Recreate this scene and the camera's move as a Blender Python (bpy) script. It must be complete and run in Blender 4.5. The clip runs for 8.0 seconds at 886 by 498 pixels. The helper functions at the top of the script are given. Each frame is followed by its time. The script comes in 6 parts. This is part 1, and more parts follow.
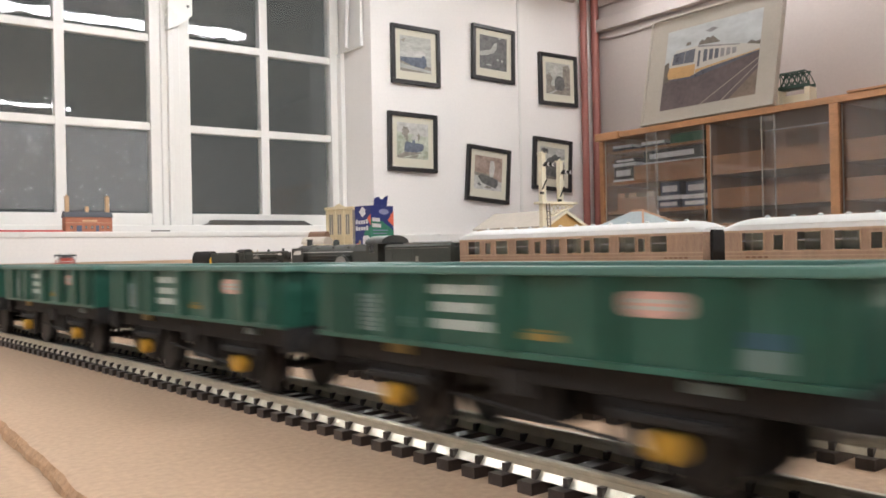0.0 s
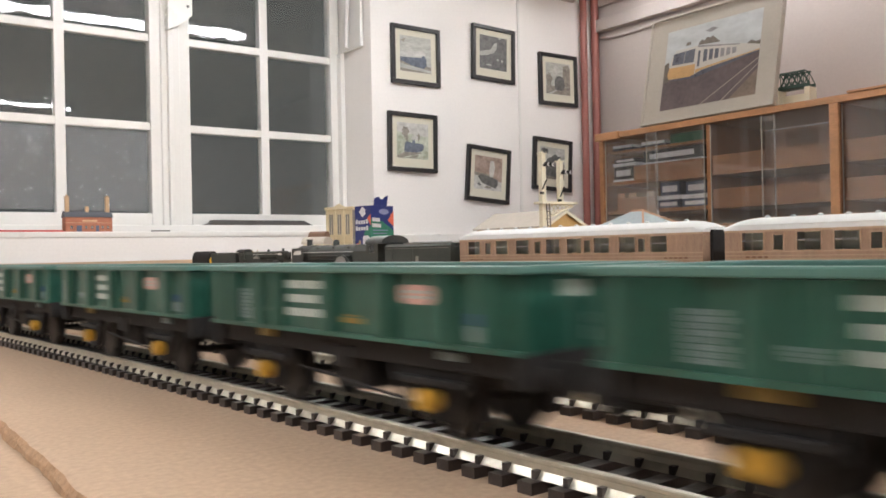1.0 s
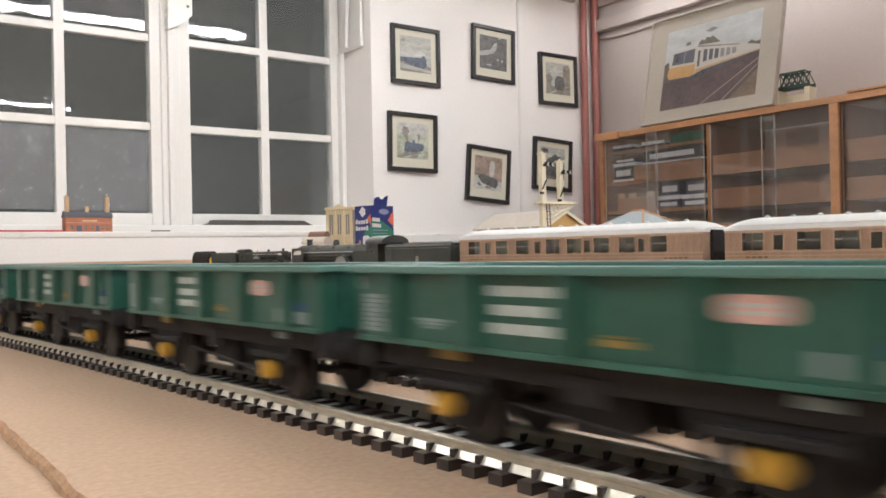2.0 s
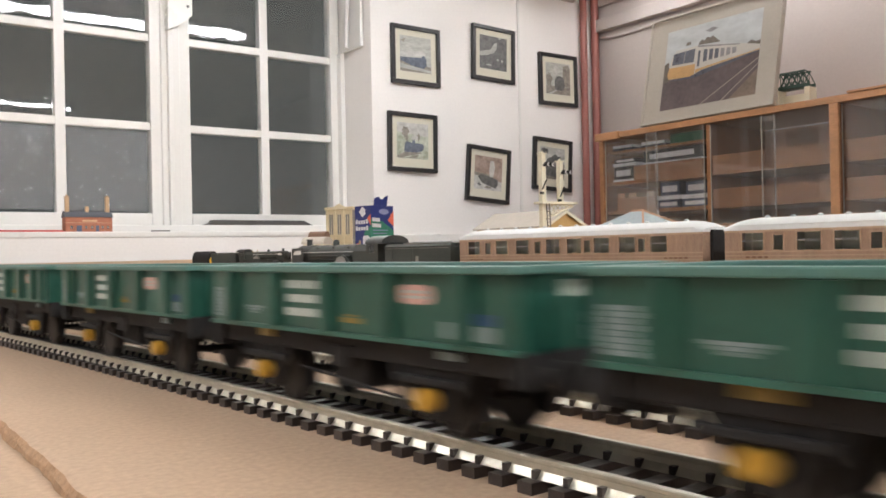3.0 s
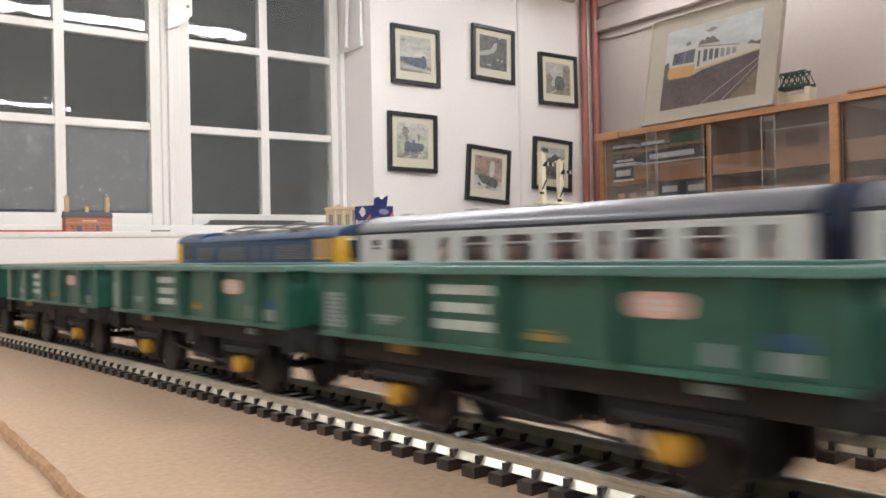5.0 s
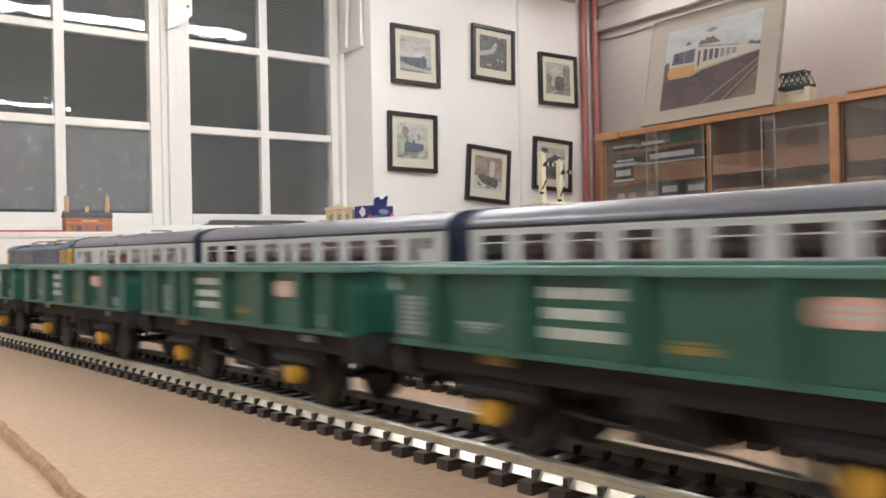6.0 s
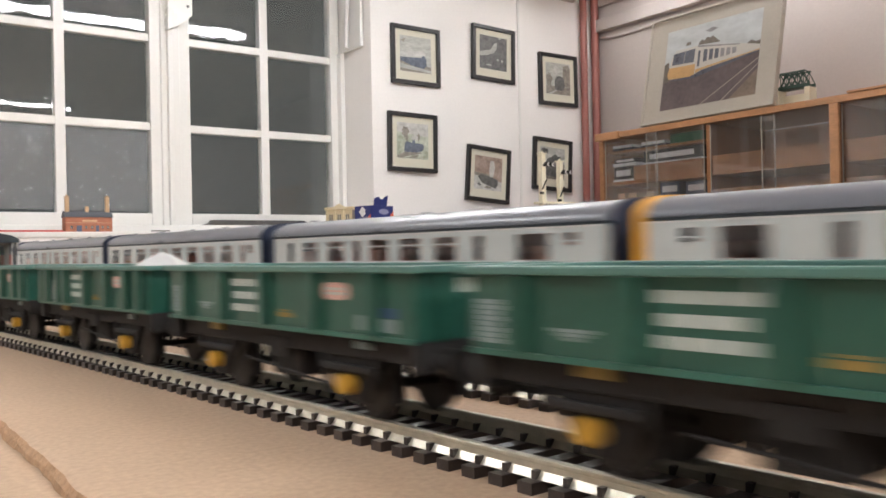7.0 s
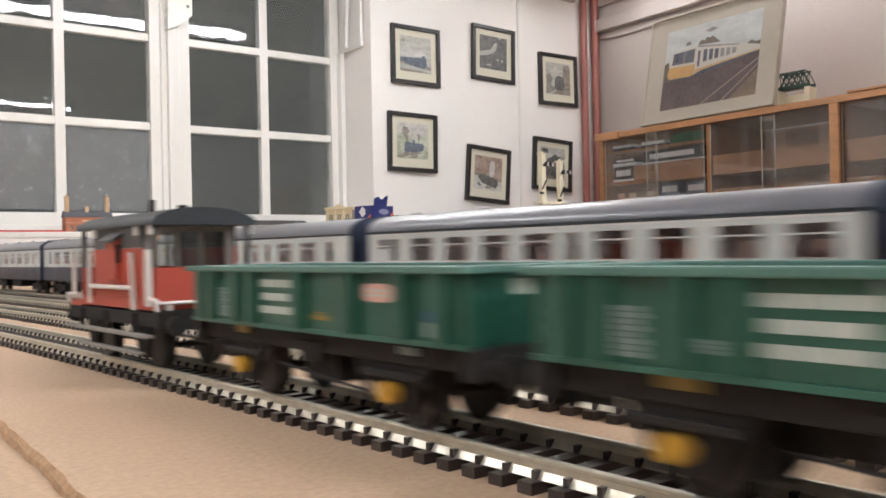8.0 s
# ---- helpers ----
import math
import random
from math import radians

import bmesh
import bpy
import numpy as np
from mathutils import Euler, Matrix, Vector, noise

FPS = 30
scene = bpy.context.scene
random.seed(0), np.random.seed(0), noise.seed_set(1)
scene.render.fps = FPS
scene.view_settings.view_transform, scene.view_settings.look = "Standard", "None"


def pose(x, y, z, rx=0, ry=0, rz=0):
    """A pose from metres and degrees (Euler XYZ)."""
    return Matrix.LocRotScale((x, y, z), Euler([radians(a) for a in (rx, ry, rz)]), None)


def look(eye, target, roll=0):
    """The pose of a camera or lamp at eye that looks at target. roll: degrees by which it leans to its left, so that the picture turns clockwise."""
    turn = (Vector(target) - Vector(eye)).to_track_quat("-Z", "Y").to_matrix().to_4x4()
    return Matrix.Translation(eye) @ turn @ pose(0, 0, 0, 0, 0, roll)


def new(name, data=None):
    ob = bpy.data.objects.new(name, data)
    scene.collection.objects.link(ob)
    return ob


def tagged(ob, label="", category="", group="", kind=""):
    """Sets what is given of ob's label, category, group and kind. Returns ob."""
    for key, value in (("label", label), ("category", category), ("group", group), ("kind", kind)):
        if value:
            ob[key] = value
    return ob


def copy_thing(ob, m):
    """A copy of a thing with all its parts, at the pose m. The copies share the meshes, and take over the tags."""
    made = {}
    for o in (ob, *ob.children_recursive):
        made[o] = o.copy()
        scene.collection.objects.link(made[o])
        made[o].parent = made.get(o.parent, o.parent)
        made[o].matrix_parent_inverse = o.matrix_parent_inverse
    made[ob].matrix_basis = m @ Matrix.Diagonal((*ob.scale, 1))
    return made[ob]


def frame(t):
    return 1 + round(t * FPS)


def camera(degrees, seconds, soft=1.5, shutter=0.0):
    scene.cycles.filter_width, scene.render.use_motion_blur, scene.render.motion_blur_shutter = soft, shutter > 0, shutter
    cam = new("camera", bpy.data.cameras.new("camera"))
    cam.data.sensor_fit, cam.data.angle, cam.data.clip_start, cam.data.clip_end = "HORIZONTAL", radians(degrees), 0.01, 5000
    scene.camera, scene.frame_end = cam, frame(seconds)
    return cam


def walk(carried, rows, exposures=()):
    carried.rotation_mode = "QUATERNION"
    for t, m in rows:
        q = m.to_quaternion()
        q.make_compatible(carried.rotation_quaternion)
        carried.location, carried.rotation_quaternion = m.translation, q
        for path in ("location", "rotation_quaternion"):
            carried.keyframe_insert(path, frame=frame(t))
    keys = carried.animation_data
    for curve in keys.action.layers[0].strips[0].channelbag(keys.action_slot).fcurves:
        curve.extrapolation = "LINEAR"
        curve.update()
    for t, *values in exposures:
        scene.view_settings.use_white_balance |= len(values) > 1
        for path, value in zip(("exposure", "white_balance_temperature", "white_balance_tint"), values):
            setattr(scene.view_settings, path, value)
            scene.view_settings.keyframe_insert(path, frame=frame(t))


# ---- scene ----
EYE = Vector((0.0, 0.0, 0.038))
cam = camera(55.4, 8.0, soft=1.7, shutter=0.6)
AIM = radians(53.86)
STAND = look(EYE, EYE + Vector((math.cos(AIM), math.sin(AIM), 0.0027)), -1.166)
walk(cam, [(0.0, STAND), (8.0, STAND)], exposures=[(0.0, 0.45), (8.0, 0.45)])

# ---- night outside, fluorescent light inside ----
night = bpy.data.worlds.new("night")
night.use_nodes = True
night.node_tree.nodes["Background"].inputs[0].default_value = (0.92, 1.0, 0.96, 1)
night.node_tree.nodes["Background"].inputs[1].default_value = 0.055
scene.world = night

CEIL, FLOOR, NORTH, EAST, SOUTH, WEST = 1.50, -0.95, 3.50, 3.70, -5.2, -4.2


# ---- materials ----
def mat(name, color, rough=0.6, metal=0.0, vary=0.15, scale=30.0, fine=6.0, bump=0.0, coat=0.0, spec=0.5, stretch=(1, 1, 1), second=None, emit=None):
    m = bpy.data.materials.new(name)
    m.use_nodes = True
    n, l = m.node_tree.nodes, m.node_tree.links
    p = n["Principled BSDF"]
    p.inputs["Roughness"].default_value = rough
    p.inputs["Metallic"].default_value = metal
    p.inputs["Coat Weight"].default_value = coat
    p.inputs["Specular IOR Level"].default_value = spec
    if emit:
        p.inputs["Emission Color"].default_value = (*emit[0], 1)
        p.inputs["Emission Strength"].default_value = emit[1]
    co = n.new("ShaderNodeTexCoord")
    mp = n.new("ShaderNodeMapping")
    mp.inputs["Scale"].default_value = stretch
    l.new(co.outputs["Object"], mp.inputs["Vector"])
    big, small = n.new("ShaderNodeTexNoise"), n.new("ShaderNodeTexNoise")
    big.inputs["Scale"].default_value, small.inputs["Scale"].default_value = scale, scale * fine
    big.inputs["Detail"].default_value, small.inputs["Detail"].default_value = 4, 6
    for t in (big, small):
        l.new(mp.outputs["Vector"], t.inputs["Vector"])
    both = n.new("ShaderNodeMix")
    both.inputs[0].default_value = 0.5
    l.new(big.outputs["Fac"], both.inputs[2]), l.new(small.outputs["Fac"], both.inputs[3])
    ramp = n.new("ShaderNodeValToRGB")
    ramp.color_ramp.elements[0].position, ramp.color_ramp.elements[1].position = 0.32, 0.68
    dark = [c * (1 - vary) for c in color]
    light = second or [min(1, c * (1 + vary)) for c in color]
    ramp.color_ramp.elements[0].color, ramp.color_ramp.elements[1].color = (*dark, 1), (*light, 1)
    l.new(both.outputs[0], ramp.inputs[0])
    l.new(ramp.outputs[0], p.inputs["Base Color"])
    rr = n.new("ShaderNodeMapRange")
    rr.inputs[3].default_value, rr.inputs[4].default_value = max(0.02, rough - 0.08), min(1, rough + 0.1)
    l.new(big.outputs["Fac"], rr.inputs[0]), l.new(rr.outputs[0], p.inputs["Roughness"])
    if bump:
        b = n.new("ShaderNodeBump")
        b.inputs["Strength"].default_value, b.inputs["Distance"].default_value = bump, 0.001
        l.new(small.outputs["Fac"], b.inputs["Height"]), l.new(b.outputs[0], p.inputs["Normal"])
    return m


def glass(name, tint=(1, 1, 1), rough=0.0, bump=0.0, scale=200):
    m = bpy.data.materials.new(name)
    m.use_nodes = True
    n, l = m.node_tree.nodes, m.node_tree.links
    p = n["Principled BSDF"]
    p.inputs["Base Color"].default_value = (*tint, 1)
    p.inputs["Roughness"].default_value = rough
    p.inputs["Transmission Weight"].default_value = 1
    p.inputs["IOR"].default_value = 1.5
    if bump:
        t, b = n.new("ShaderNodeTexNoise"), n.new("ShaderNodeBump")
        co = n.new("ShaderNodeTexCoord")
        l.new(co.outputs["Object"], t.inputs["Vector"])
        t.inputs["Scale"].default_value = scale
        b.inputs["Strength"].default_value, b.inputs["Distance"].default_value = bump, 0.002
        l.new(t.outputs["Fac"], b.inputs["Height"]), l.new(b.outputs[0], p.inputs["Normal"])
    return m


def hazed(name, haze, rough=0.0, color=(0.8, 0.8, 0.8), grain=0.0, bump=0.0, scale=9):
    """Clear glass under a thin uneven pale film: droplets, or painted haze of reflections."""
    m = glass(name, (1, 1, 1), rough, bump, scale)
    n, l = m.node_tree.nodes, m.node_tree.links
    out = n["Material Output"]
    film, mix, co = n.new("ShaderNodeBsdfDiffuse"), n.new("ShaderNodeMixShader"), n.new("ShaderNodeTexCoord")
    film.inputs[0].default_value = (*color, 1)
    cloud, spots, r = n.new("ShaderNodeTexNoise"), n.new("ShaderNodeTexNoise"), n.new("ShaderNodeMapRange")
    cloud.inputs["Scale"].default_value, cloud.inputs["Detail"].default_value = 5, 4
    spots.inputs["Scale"].default_value, spots.inputs["Detail"].default_value = 190, 2
    both = n.new("ShaderNodeMath")
    both.operation = "MULTIPLY_ADD"
    l.new(co.outputs["Object"], cloud.inputs["Vector"]), l.new(co.outputs["Object"], spots.inputs["Vector"])
    l.new(spots.outputs["Fac"], both.inputs[0]), l.new(cloud.outputs["Fac"], both.inputs[2])
    both.inputs[1].default_value = grain
    r.inputs[1].default_value, r.inputs[2].default_value = 0.3 + grain * 0.35, 0.7 + grain * 0.65
    r.inputs[3].default_value, r.inputs[4].default_value = haze * 0.5, haze * 1.5
    l.new(both.outputs[0], r.inputs[0]), l.new(r.outputs[0], mix.inputs[0])
    l.new(n["Principled BSDF"].outputs[0], mix.inputs[1]), l.new(film.outputs[0], mix.inputs[2])
    l.new(mix.outputs[0], out.inputs["Surface"])
    return m


M = {}
M["plaster"] = mat("plaster", (0.875, 0.845, 0.815), 0.75, vary=0.035, scale=2.2, fine=40, bump=0.12)
# Shade put into the east paint: darkened to offset the added corner lamp.
M["plaster_east_shaded"] = mat("plaster_east_shaded", (0.43, 0.378, 0.348), 0.75, vary=0.04, scale=1.7, fine=50, bump=0.12)
M["gloss_white"] = mat("gloss_white", (0.80, 0.785, 0.75), 0.3, vary=0.03, scale=5, fine=20, bump=0.05)
M["ceiling"] = mat("ceiling", (0.8, 0.79, 0.76), 0.85, vary=0.05, scale=3, fine=30, bump=0.2)
M["floor"] = mat("floor", (0.22, 0.2, 0.18), 0.6, vary=0.2, scale=4, fine=30)
M["board"] = mat("board", (0.51, 0.365, 0.255), 0.8, vary=0.17, scale=6, fine=110, bump=0.10, spec=0.3)
M["board_edge"] = mat("board_edge", (0.46, 0.285, 0.165), 0.9, vary=0.25, scale=90, fine=5, bump=1.0)
M["sleeper"] = mat("sleeper", (0.046, 0.034, 0.030), 0.36, vary=0.35, scale=60, fine=8, bump=0.2)
M["rail"] = mat("rail", (0.58, 0.54, 0.44), 0.33, metal=0.6, vary=0.14, scale=70, fine=6)
M["pipe"] = mat("pipe", (0.30, 0.105, 0.085), 0.4, vary=0.1, scale=8)
M["wood"] = mat("wood", (0.36, 0.165, 0.07), 0.42, vary=0.3, scale=5, fine=9, stretch=(6, 1, 6), coat=0.15)
M["wood_light"] = mat("wood_light", (0.46, 0.225, 0.10), 0.42, vary=0.22, scale=5, fine=9, stretch=(6, 1, 6), coat=0.15)
M["wood_back"] = mat("wood_back", (0.38, 0.20, 0.12), 0.6, vary=0.25, scale=5, fine=9, stretch=(6, 6, 1))
M["black_frame"] = mat("black_frame", (0.02, 0.019, 0.02), 0.35, vary=0.2, scale=40)
M["mount"] = mat("mount", (0.66, 0.63, 0.52), 0.9, vary=0.03, scale=60)
M["mount_grey"] = mat("mount_grey", (0.43, 0.385, 0.325), 0.8, vary=0.05, scale=20)
# Faint pale film painted in for the room mirrored on the panes.
M["pane"] = hazed("pane", 0.012, bump=0.22, scale=9)
M["frosted"] = hazed("frosted", 0.10, 0.12, (0.78, 0.8, 0.84), 3.0, 1.0, 160)
# Warm film on the doors paints in the haze of reflected room light.
M["cabinet_glass"] = hazed("cabinet_glass", 0.032, color=(0.8, 0.66, 0.56))
M["pane_tint"] = glass("pane_tint", (0.93, 0.95, 0.94))
M["green"] = mat("green", (0.0170, 0.084, 0.060), 0.36, vary=0.16, scale=60, fine=9, bump=0.04)
M["green_edge"] = mat("green_edge", (0.028, 0.115, 0.085), 0.45, vary=0.12, scale=80, fine=8)
# Wagon green made paler for the light that catches the top rim.
M["green_rim_lit"] = mat("green_rim_lit", (0.075, 0.175, 0.15), 0.45, vary=0.12, scale=80, fine=8)
M["black"] = mat("black", (0.026, 0.024, 0.0235), 0.7, vary=0.3, scale=90, spec=0.2)
M["wheel_metal"] = mat("wheel_metal", (0.03, 0.026, 0.024), 0.5, metal=0.3, vary=0.3, scale=120)
M["yellow"] = mat("yellow", (0.55, 0.30, 0.03), 0.5, vary=0.15, scale=150)
M["cream_mark"] = mat("cream_mark", (0.36, 0.40, 0.34), 0.6, vary=0.08, scale=150)
M["white_mark"] = mat("white_mark", (0.44, 0.49, 0.46), 0.6, vary=0.08, scale=200)
M["grey_mark"] = mat("grey_mark", (0.22, 0.28, 0.28), 0.6, vary=0.1, scale=200)
M["blue_mark"] = mat("blue_mark", (0.035, 0.08, 0.17), 0.6, vary=0.1, scale=200)
M["pink_mark"] = mat("pink_mark", (0.60, 0.36, 0.31), 0.55, vary=0.1, scale=200)
M["amber_mark"] = mat("amber_mark", (0.24, 0.165, 0.04), 0.6, vary=0.1, scale=200)
M["load"] = mat("load", (0.62, 0.62, 0.62), 0.7, vary=0.05, scale=80)
M["van_red"] = mat("van_red", (0.40, 0.062, 0.038), 0.5, vary=0.1, scale=60)
M["van_grey"] = mat("van_grey", (0.06, 0.063, 0.066), 0.55, vary=0.15, scale=60)
M["roof_dark"] = mat("roof_dark", (0.02, 0.026, 0.033), 0.5, vary=0.2, scale=60)
M["white_part"] = mat("white_part", (0.7, 0.68, 0.66), 0.5, vary=0.05, scale=60)
M["coach_white"] = mat("coach_white", (0.56, 0.58, 0.565), 0.38, vary=0.05, scale=40)
M["coach_blue"] = mat("coach_blue", (0.012, 0.019, 0.042), 0.35, vary=0.12, scale=40)
M["coach_roof"] = mat("coach_roof", (0.15, 0.155, 0.18), 0.29, vary=0.12, scale=30)
M["gangway"] = mat("gangway", (0.014, 0.024, 0.055), 0.6, vary=0.15, scale=60)
M["orange"] = mat("orange", (0.74, 0.35, 0.025), 0.5, vary=0.12, scale=60)
M["seat"] = mat("seat", (0.62, 0.35, 0.29), 0.7, vary=0.25, scale=60)
M["loco_blue"] = mat("loco_blue", (0.030, 0.075, 0.150), 0.35, vary=0.1, scale=40)
M["loco_yellow"] = mat("loco_yellow", (0.68, 0.40, 0.03), 0.4, vary=0.08, scale=40)
M["silver"] = mat("silver", (0.6, 0.6, 0.6), 0.35, metal=0.7, vary=0.06, scale=60)
M["teak"] = mat("teak", (0.33, 0.215, 0.15), 0.5, vary=0.22, scale=60, fine=7, stretch=(1, 6, 1))
M["teak_dark"] = mat("teak_dark", (0.19, 0.095, 0.052), 0.5, vary=0.2, scale=60)
M["teak_gold"] = mat("teak_gold", (0.44, 0.31, 0.21), 0.5, vary=0.12, scale=90)
M["white_roof"] = mat("white_roof", (0.66, 0.67, 0.66), 0.42, vary=0.06, scale=40)
M["dark_glass"] = mat("dark_glass", (0.03, 0.032, 0.035), 0.08, vary=0.2, scale=40)
M["steam_black"] = mat("steam_black", (0.034, 0.035, 0.033), 0.42, vary=0.25, scale=60, bump=0.05)
M["steam_green"] = mat("steam_green", (0.040, 0.046, 0.040), 0.42, vary=0.2, scale=60)
M["brass"] = mat("brass", (0.42, 0.3, 0.15), 0.4, metal=0.6, vary=0.15, scale=90)
M["cream"] = mat("cream", (0.70, 0.60, 0.40), 0.65, vary=0.09, scale=40)
M["cream_pale"] = mat("cream_pale", (0.74, 0.68, 0.52), 0.65, vary=0.07, scale=40)
M["stone_grey"] = mat("stone_grey", (0.27, 0.255, 0.235), 0.8, vary=0.2, scale=60)
M["roof_pale"] = mat("roof_pale", (0.55, 0.50, 0.43), 0.8, vary=0.08, scale=60, bump=0.2)
M["slate_blue"] = mat("slate_blue", (0.34, 0.40, 0.42), 0.7, vary=0.14, scale=50, bump=0.2)
M["terracotta"] = mat("terracotta", (0.52, 0.28, 0.17), 0.7, vary=0.15, scale=60)
M["ochre"] = mat("ochre", (0.52, 0.34, 0.13), 0.7, vary=0.12, scale=60)
M["brick_red"] = mat("brick_red", (0.42, 0.165, 0.10), 0.75, vary=0.2, scale=50)
M["slate"] = mat("slate", (0.10, 0.105, 0.12), 0.6, vary=0.2, scale=60)
M["chimney"] = mat("chimney", (0.62, 0.42, 0.25), 0.75, vary=0.12, scale=60)
M["box_blue"] = mat("box_blue", (0.018, 0.032, 0.17), 0.38, vary=0.08, scale=30)
M["box_green"] = mat("box_green", (0.03, 0.2, 0.13), 0.38, vary=0.2, scale=12)
M["box_coral"] = mat("box_coral", (0.72, 0.15, 0.09), 0.4, vary=0.06, scale=30)
M["box_white"] = mat("box_white", (0.74, 0.75, 0.78), 0.45, vary=0.04, scale=30)
M["box_lilac"] = mat("box_lilac", (0.25, 0.28, 0.45), 0.45, vary=0.08, scale=30)
M["bridge_green"] = mat("bridge_green", (0.022, 0.055, 0.038), 0.55, vary=0.15, scale=30)
M["red_plastic"] = mat("red_plastic", (0.55, 0.06, 0.05), 0.4, vary=0.08, scale=30)
M["dark_grey"] = mat("dark_grey", (0.07, 0.065, 0.06), 0.5, vary=0.2, scale=20)
M["case_black"] = mat("case_black", (0.045, 0.045, 0.052), 0.4, vary=0.25, scale=20)
M["case_white"] = mat("case_white", (0.76, 0.76, 0.78), 0.5, vary=0.08, scale=20)
M["case_blue"] = mat("case_blue", (0.10, 0.12, 0.19), 0.5, vary=0.2, scale=20)
M["case_tan"] = mat("case_tan", (0.45, 0.28, 0.16), 0.6, vary=0.1, scale=20)
M["case_green"] = mat("case_green", (0.05, 0.16, 0.09), 0.5, vary=0.15, scale=20)
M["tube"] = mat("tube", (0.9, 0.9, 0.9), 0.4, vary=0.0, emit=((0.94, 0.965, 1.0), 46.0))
# Weaker diffusers: one balances the window, one is for the added corner lamp.
M["tube_window"] = mat("tube_window", (0.9, 0.9, 0.9), 0.4, vary=0.0, emit=((0.94, 0.965, 1.0), 36.0))
M["tube_corner_fill"] = mat("tube_corner_fill", (0.9, 0.9, 0.9), 0.4, vary=0.0, emit=((0.96, 0.96, 0.98), 15.0))
M["art_sky"] = mat("art_sky", (0.36, 0.36, 0.32), 0.5, vary=0.2, scale=14, fine=3, stretch=(1, 1, 2.6), second=(0.56, 0.56, 0.52))
M["art_land"] = mat("art_land", (0.20, 0.18, 0.15), 0.5, vary=0.3, scale=26, fine=3, second=(0.36, 0.33, 0.28))
M["art_green"] = mat("art_green", (0.34, 0.37, 0.25), 0.5, vary=0.3, scale=18, fine=3, second=(0.62, 0.65, 0.55))
M["art_dark"] = mat("art_dark", (0.085, 0.085, 0.085), 0.5, vary=0.4, scale=24, fine=3, second=(0.19, 0.185, 0.18))
M["art_blue"] = mat("art_blue", (0.085, 0.10, 0.14), 0.5, vary=0.4, scale=24, fine=3, second=(0.17, 0.20, 0.26))
M["art_rust"] = mat("art_rust", (0.28, 0.19, 0.15), 0.5, vary=0.25, scale=20, fine=3, second=(0.48, 0.37, 0.31))
M["art_snow"] = mat("art_snow", (0.50, 0.49, 0.46), 0.5, vary=0.25, scale=22, fine=3, second=(0.66, 0.65, 0.62))
M["photo_sky"] = mat("photo_sky", (0.47, 0.49, 0.49), 0.3, vary=0.18, scale=6, fine=3, stretch=(1, 1, 2))
M["photo_ground"] = mat("photo_ground", (0.125, 0.095, 0.095), 0.3, vary=0.3, scale=9, fine=5)
M["photo_grass"] = mat("photo_grass", (0.20, 0.15, 0.115), 0.3, vary=0.25, scale=15, fine=5)
M["photo_white"] = mat("photo_white", (0.50, 0.47, 0.42), 0.3, vary=0.08, scale=20)
M["photo_window"] = mat("photo_window", (0.10, 0.105, 0.13), 0.3, vary=0.35, scale=30)
M["photo_shade"] = mat("photo_shade", (0.24, 0.23, 0.235), 0.3, vary=0.3, scale=35)
M["photo_orange"] = mat("photo_orange", (0.52, 0.31, 0.13), 0.3, vary=0.14, scale=20)
M["photo_tree"] = mat("photo_tree", (0.15, 0.125, 0.105), 0.3, vary=0.35, scale=30)


# ---- mesh helpers ----
def B():
    return bmesh.new()


def box(bm, x0, x1, y0, y1, z0, z1, bevel=0.0):
    vs = [bm.verts.new((x, y, z)) for x in (x0, x1) for y in (y0, y1) for z in (z0, z1)]
    fs = [bm.faces.new([vs[i] for i in q]) for q in ((0, 1, 3, 2), (4, 6, 7, 5), (0, 4, 5, 1), (2, 3, 7, 6), (0, 2, 6, 4), (1, 5, 7, 3))]
    if bevel:
        edges = {e for f in fs for e in f.edges}
        bmesh.ops.bevel(bm, geom=list(edges), offset=bevel, segments=2, affect="EDGES", profile=0.6)
    return bm


def prism(bm, outline, a, b, axis="y"):
    """A closed outline of two coordinates drawn out along an axis from a to b."""
    def put(u, v, w):
        return {"x": (w, u, v), "y": (u, w, v), "z": (u, v, w)}[axis]
    r0 = [bm.verts.new(put(u, v, a)) for u, v in outline]
    r1 = [bm.verts.new(put(u, v, b)) for u, v in outline]
    n = len(outline)
    for i in range(n):
        bm.faces.new((r0[i], r0[(i + 1) % n], r1[(i + 1) % n], r1[i]))
    bm.faces.new(list(reversed(r0)))
    bm.faces.new(r1)
    bmesh.ops.recalc_face_normals(bm, faces=bm.faces)
    return bm


def rod(bm, p, q, r, seg=10, r2=None):
    p, q = Vector(p), Vector(q)
    d = q - p
    m = Matrix.Translation((p + q) / 2) @ d.to_track_quat("Z", "Y").to_matrix().to_4x4()
    bmesh.ops.create_cone(bm, cap_ends=True, segments=seg, radius1=r, radius2=r if r2 is None else r2, depth=d.length, matrix=m)
    return bm


def ball(bm, c, r, sx=1, sy=1, sz=1):
    bmesh.ops.create_uvsphere(bm, u_segments=12, v_segments=8, radius=r, matrix=Matrix.Translation(c) @ Matrix.Diagonal((sx, sy, sz, 1)))
    return bm


def mesh_of(name, bm, material, smooth=False):
    me = bpy.data.meshes.new(name)
    bm.normal_update()
    bm.to_mesh(me)
    bm.free()
    me.materials.append(material)
    if smooth:
        me.polygons.foreach_set("use_smooth", [True] * len(me.polygons))
        me.set_sharp_from_angle(angle=radians(38))
    return me


def part(name, bm, material, parent, label="", smooth=False):
    ob = new(name, mesh_of(name, bm, material, smooth))
    ob.parent = parent
    return tagged(ob, label)


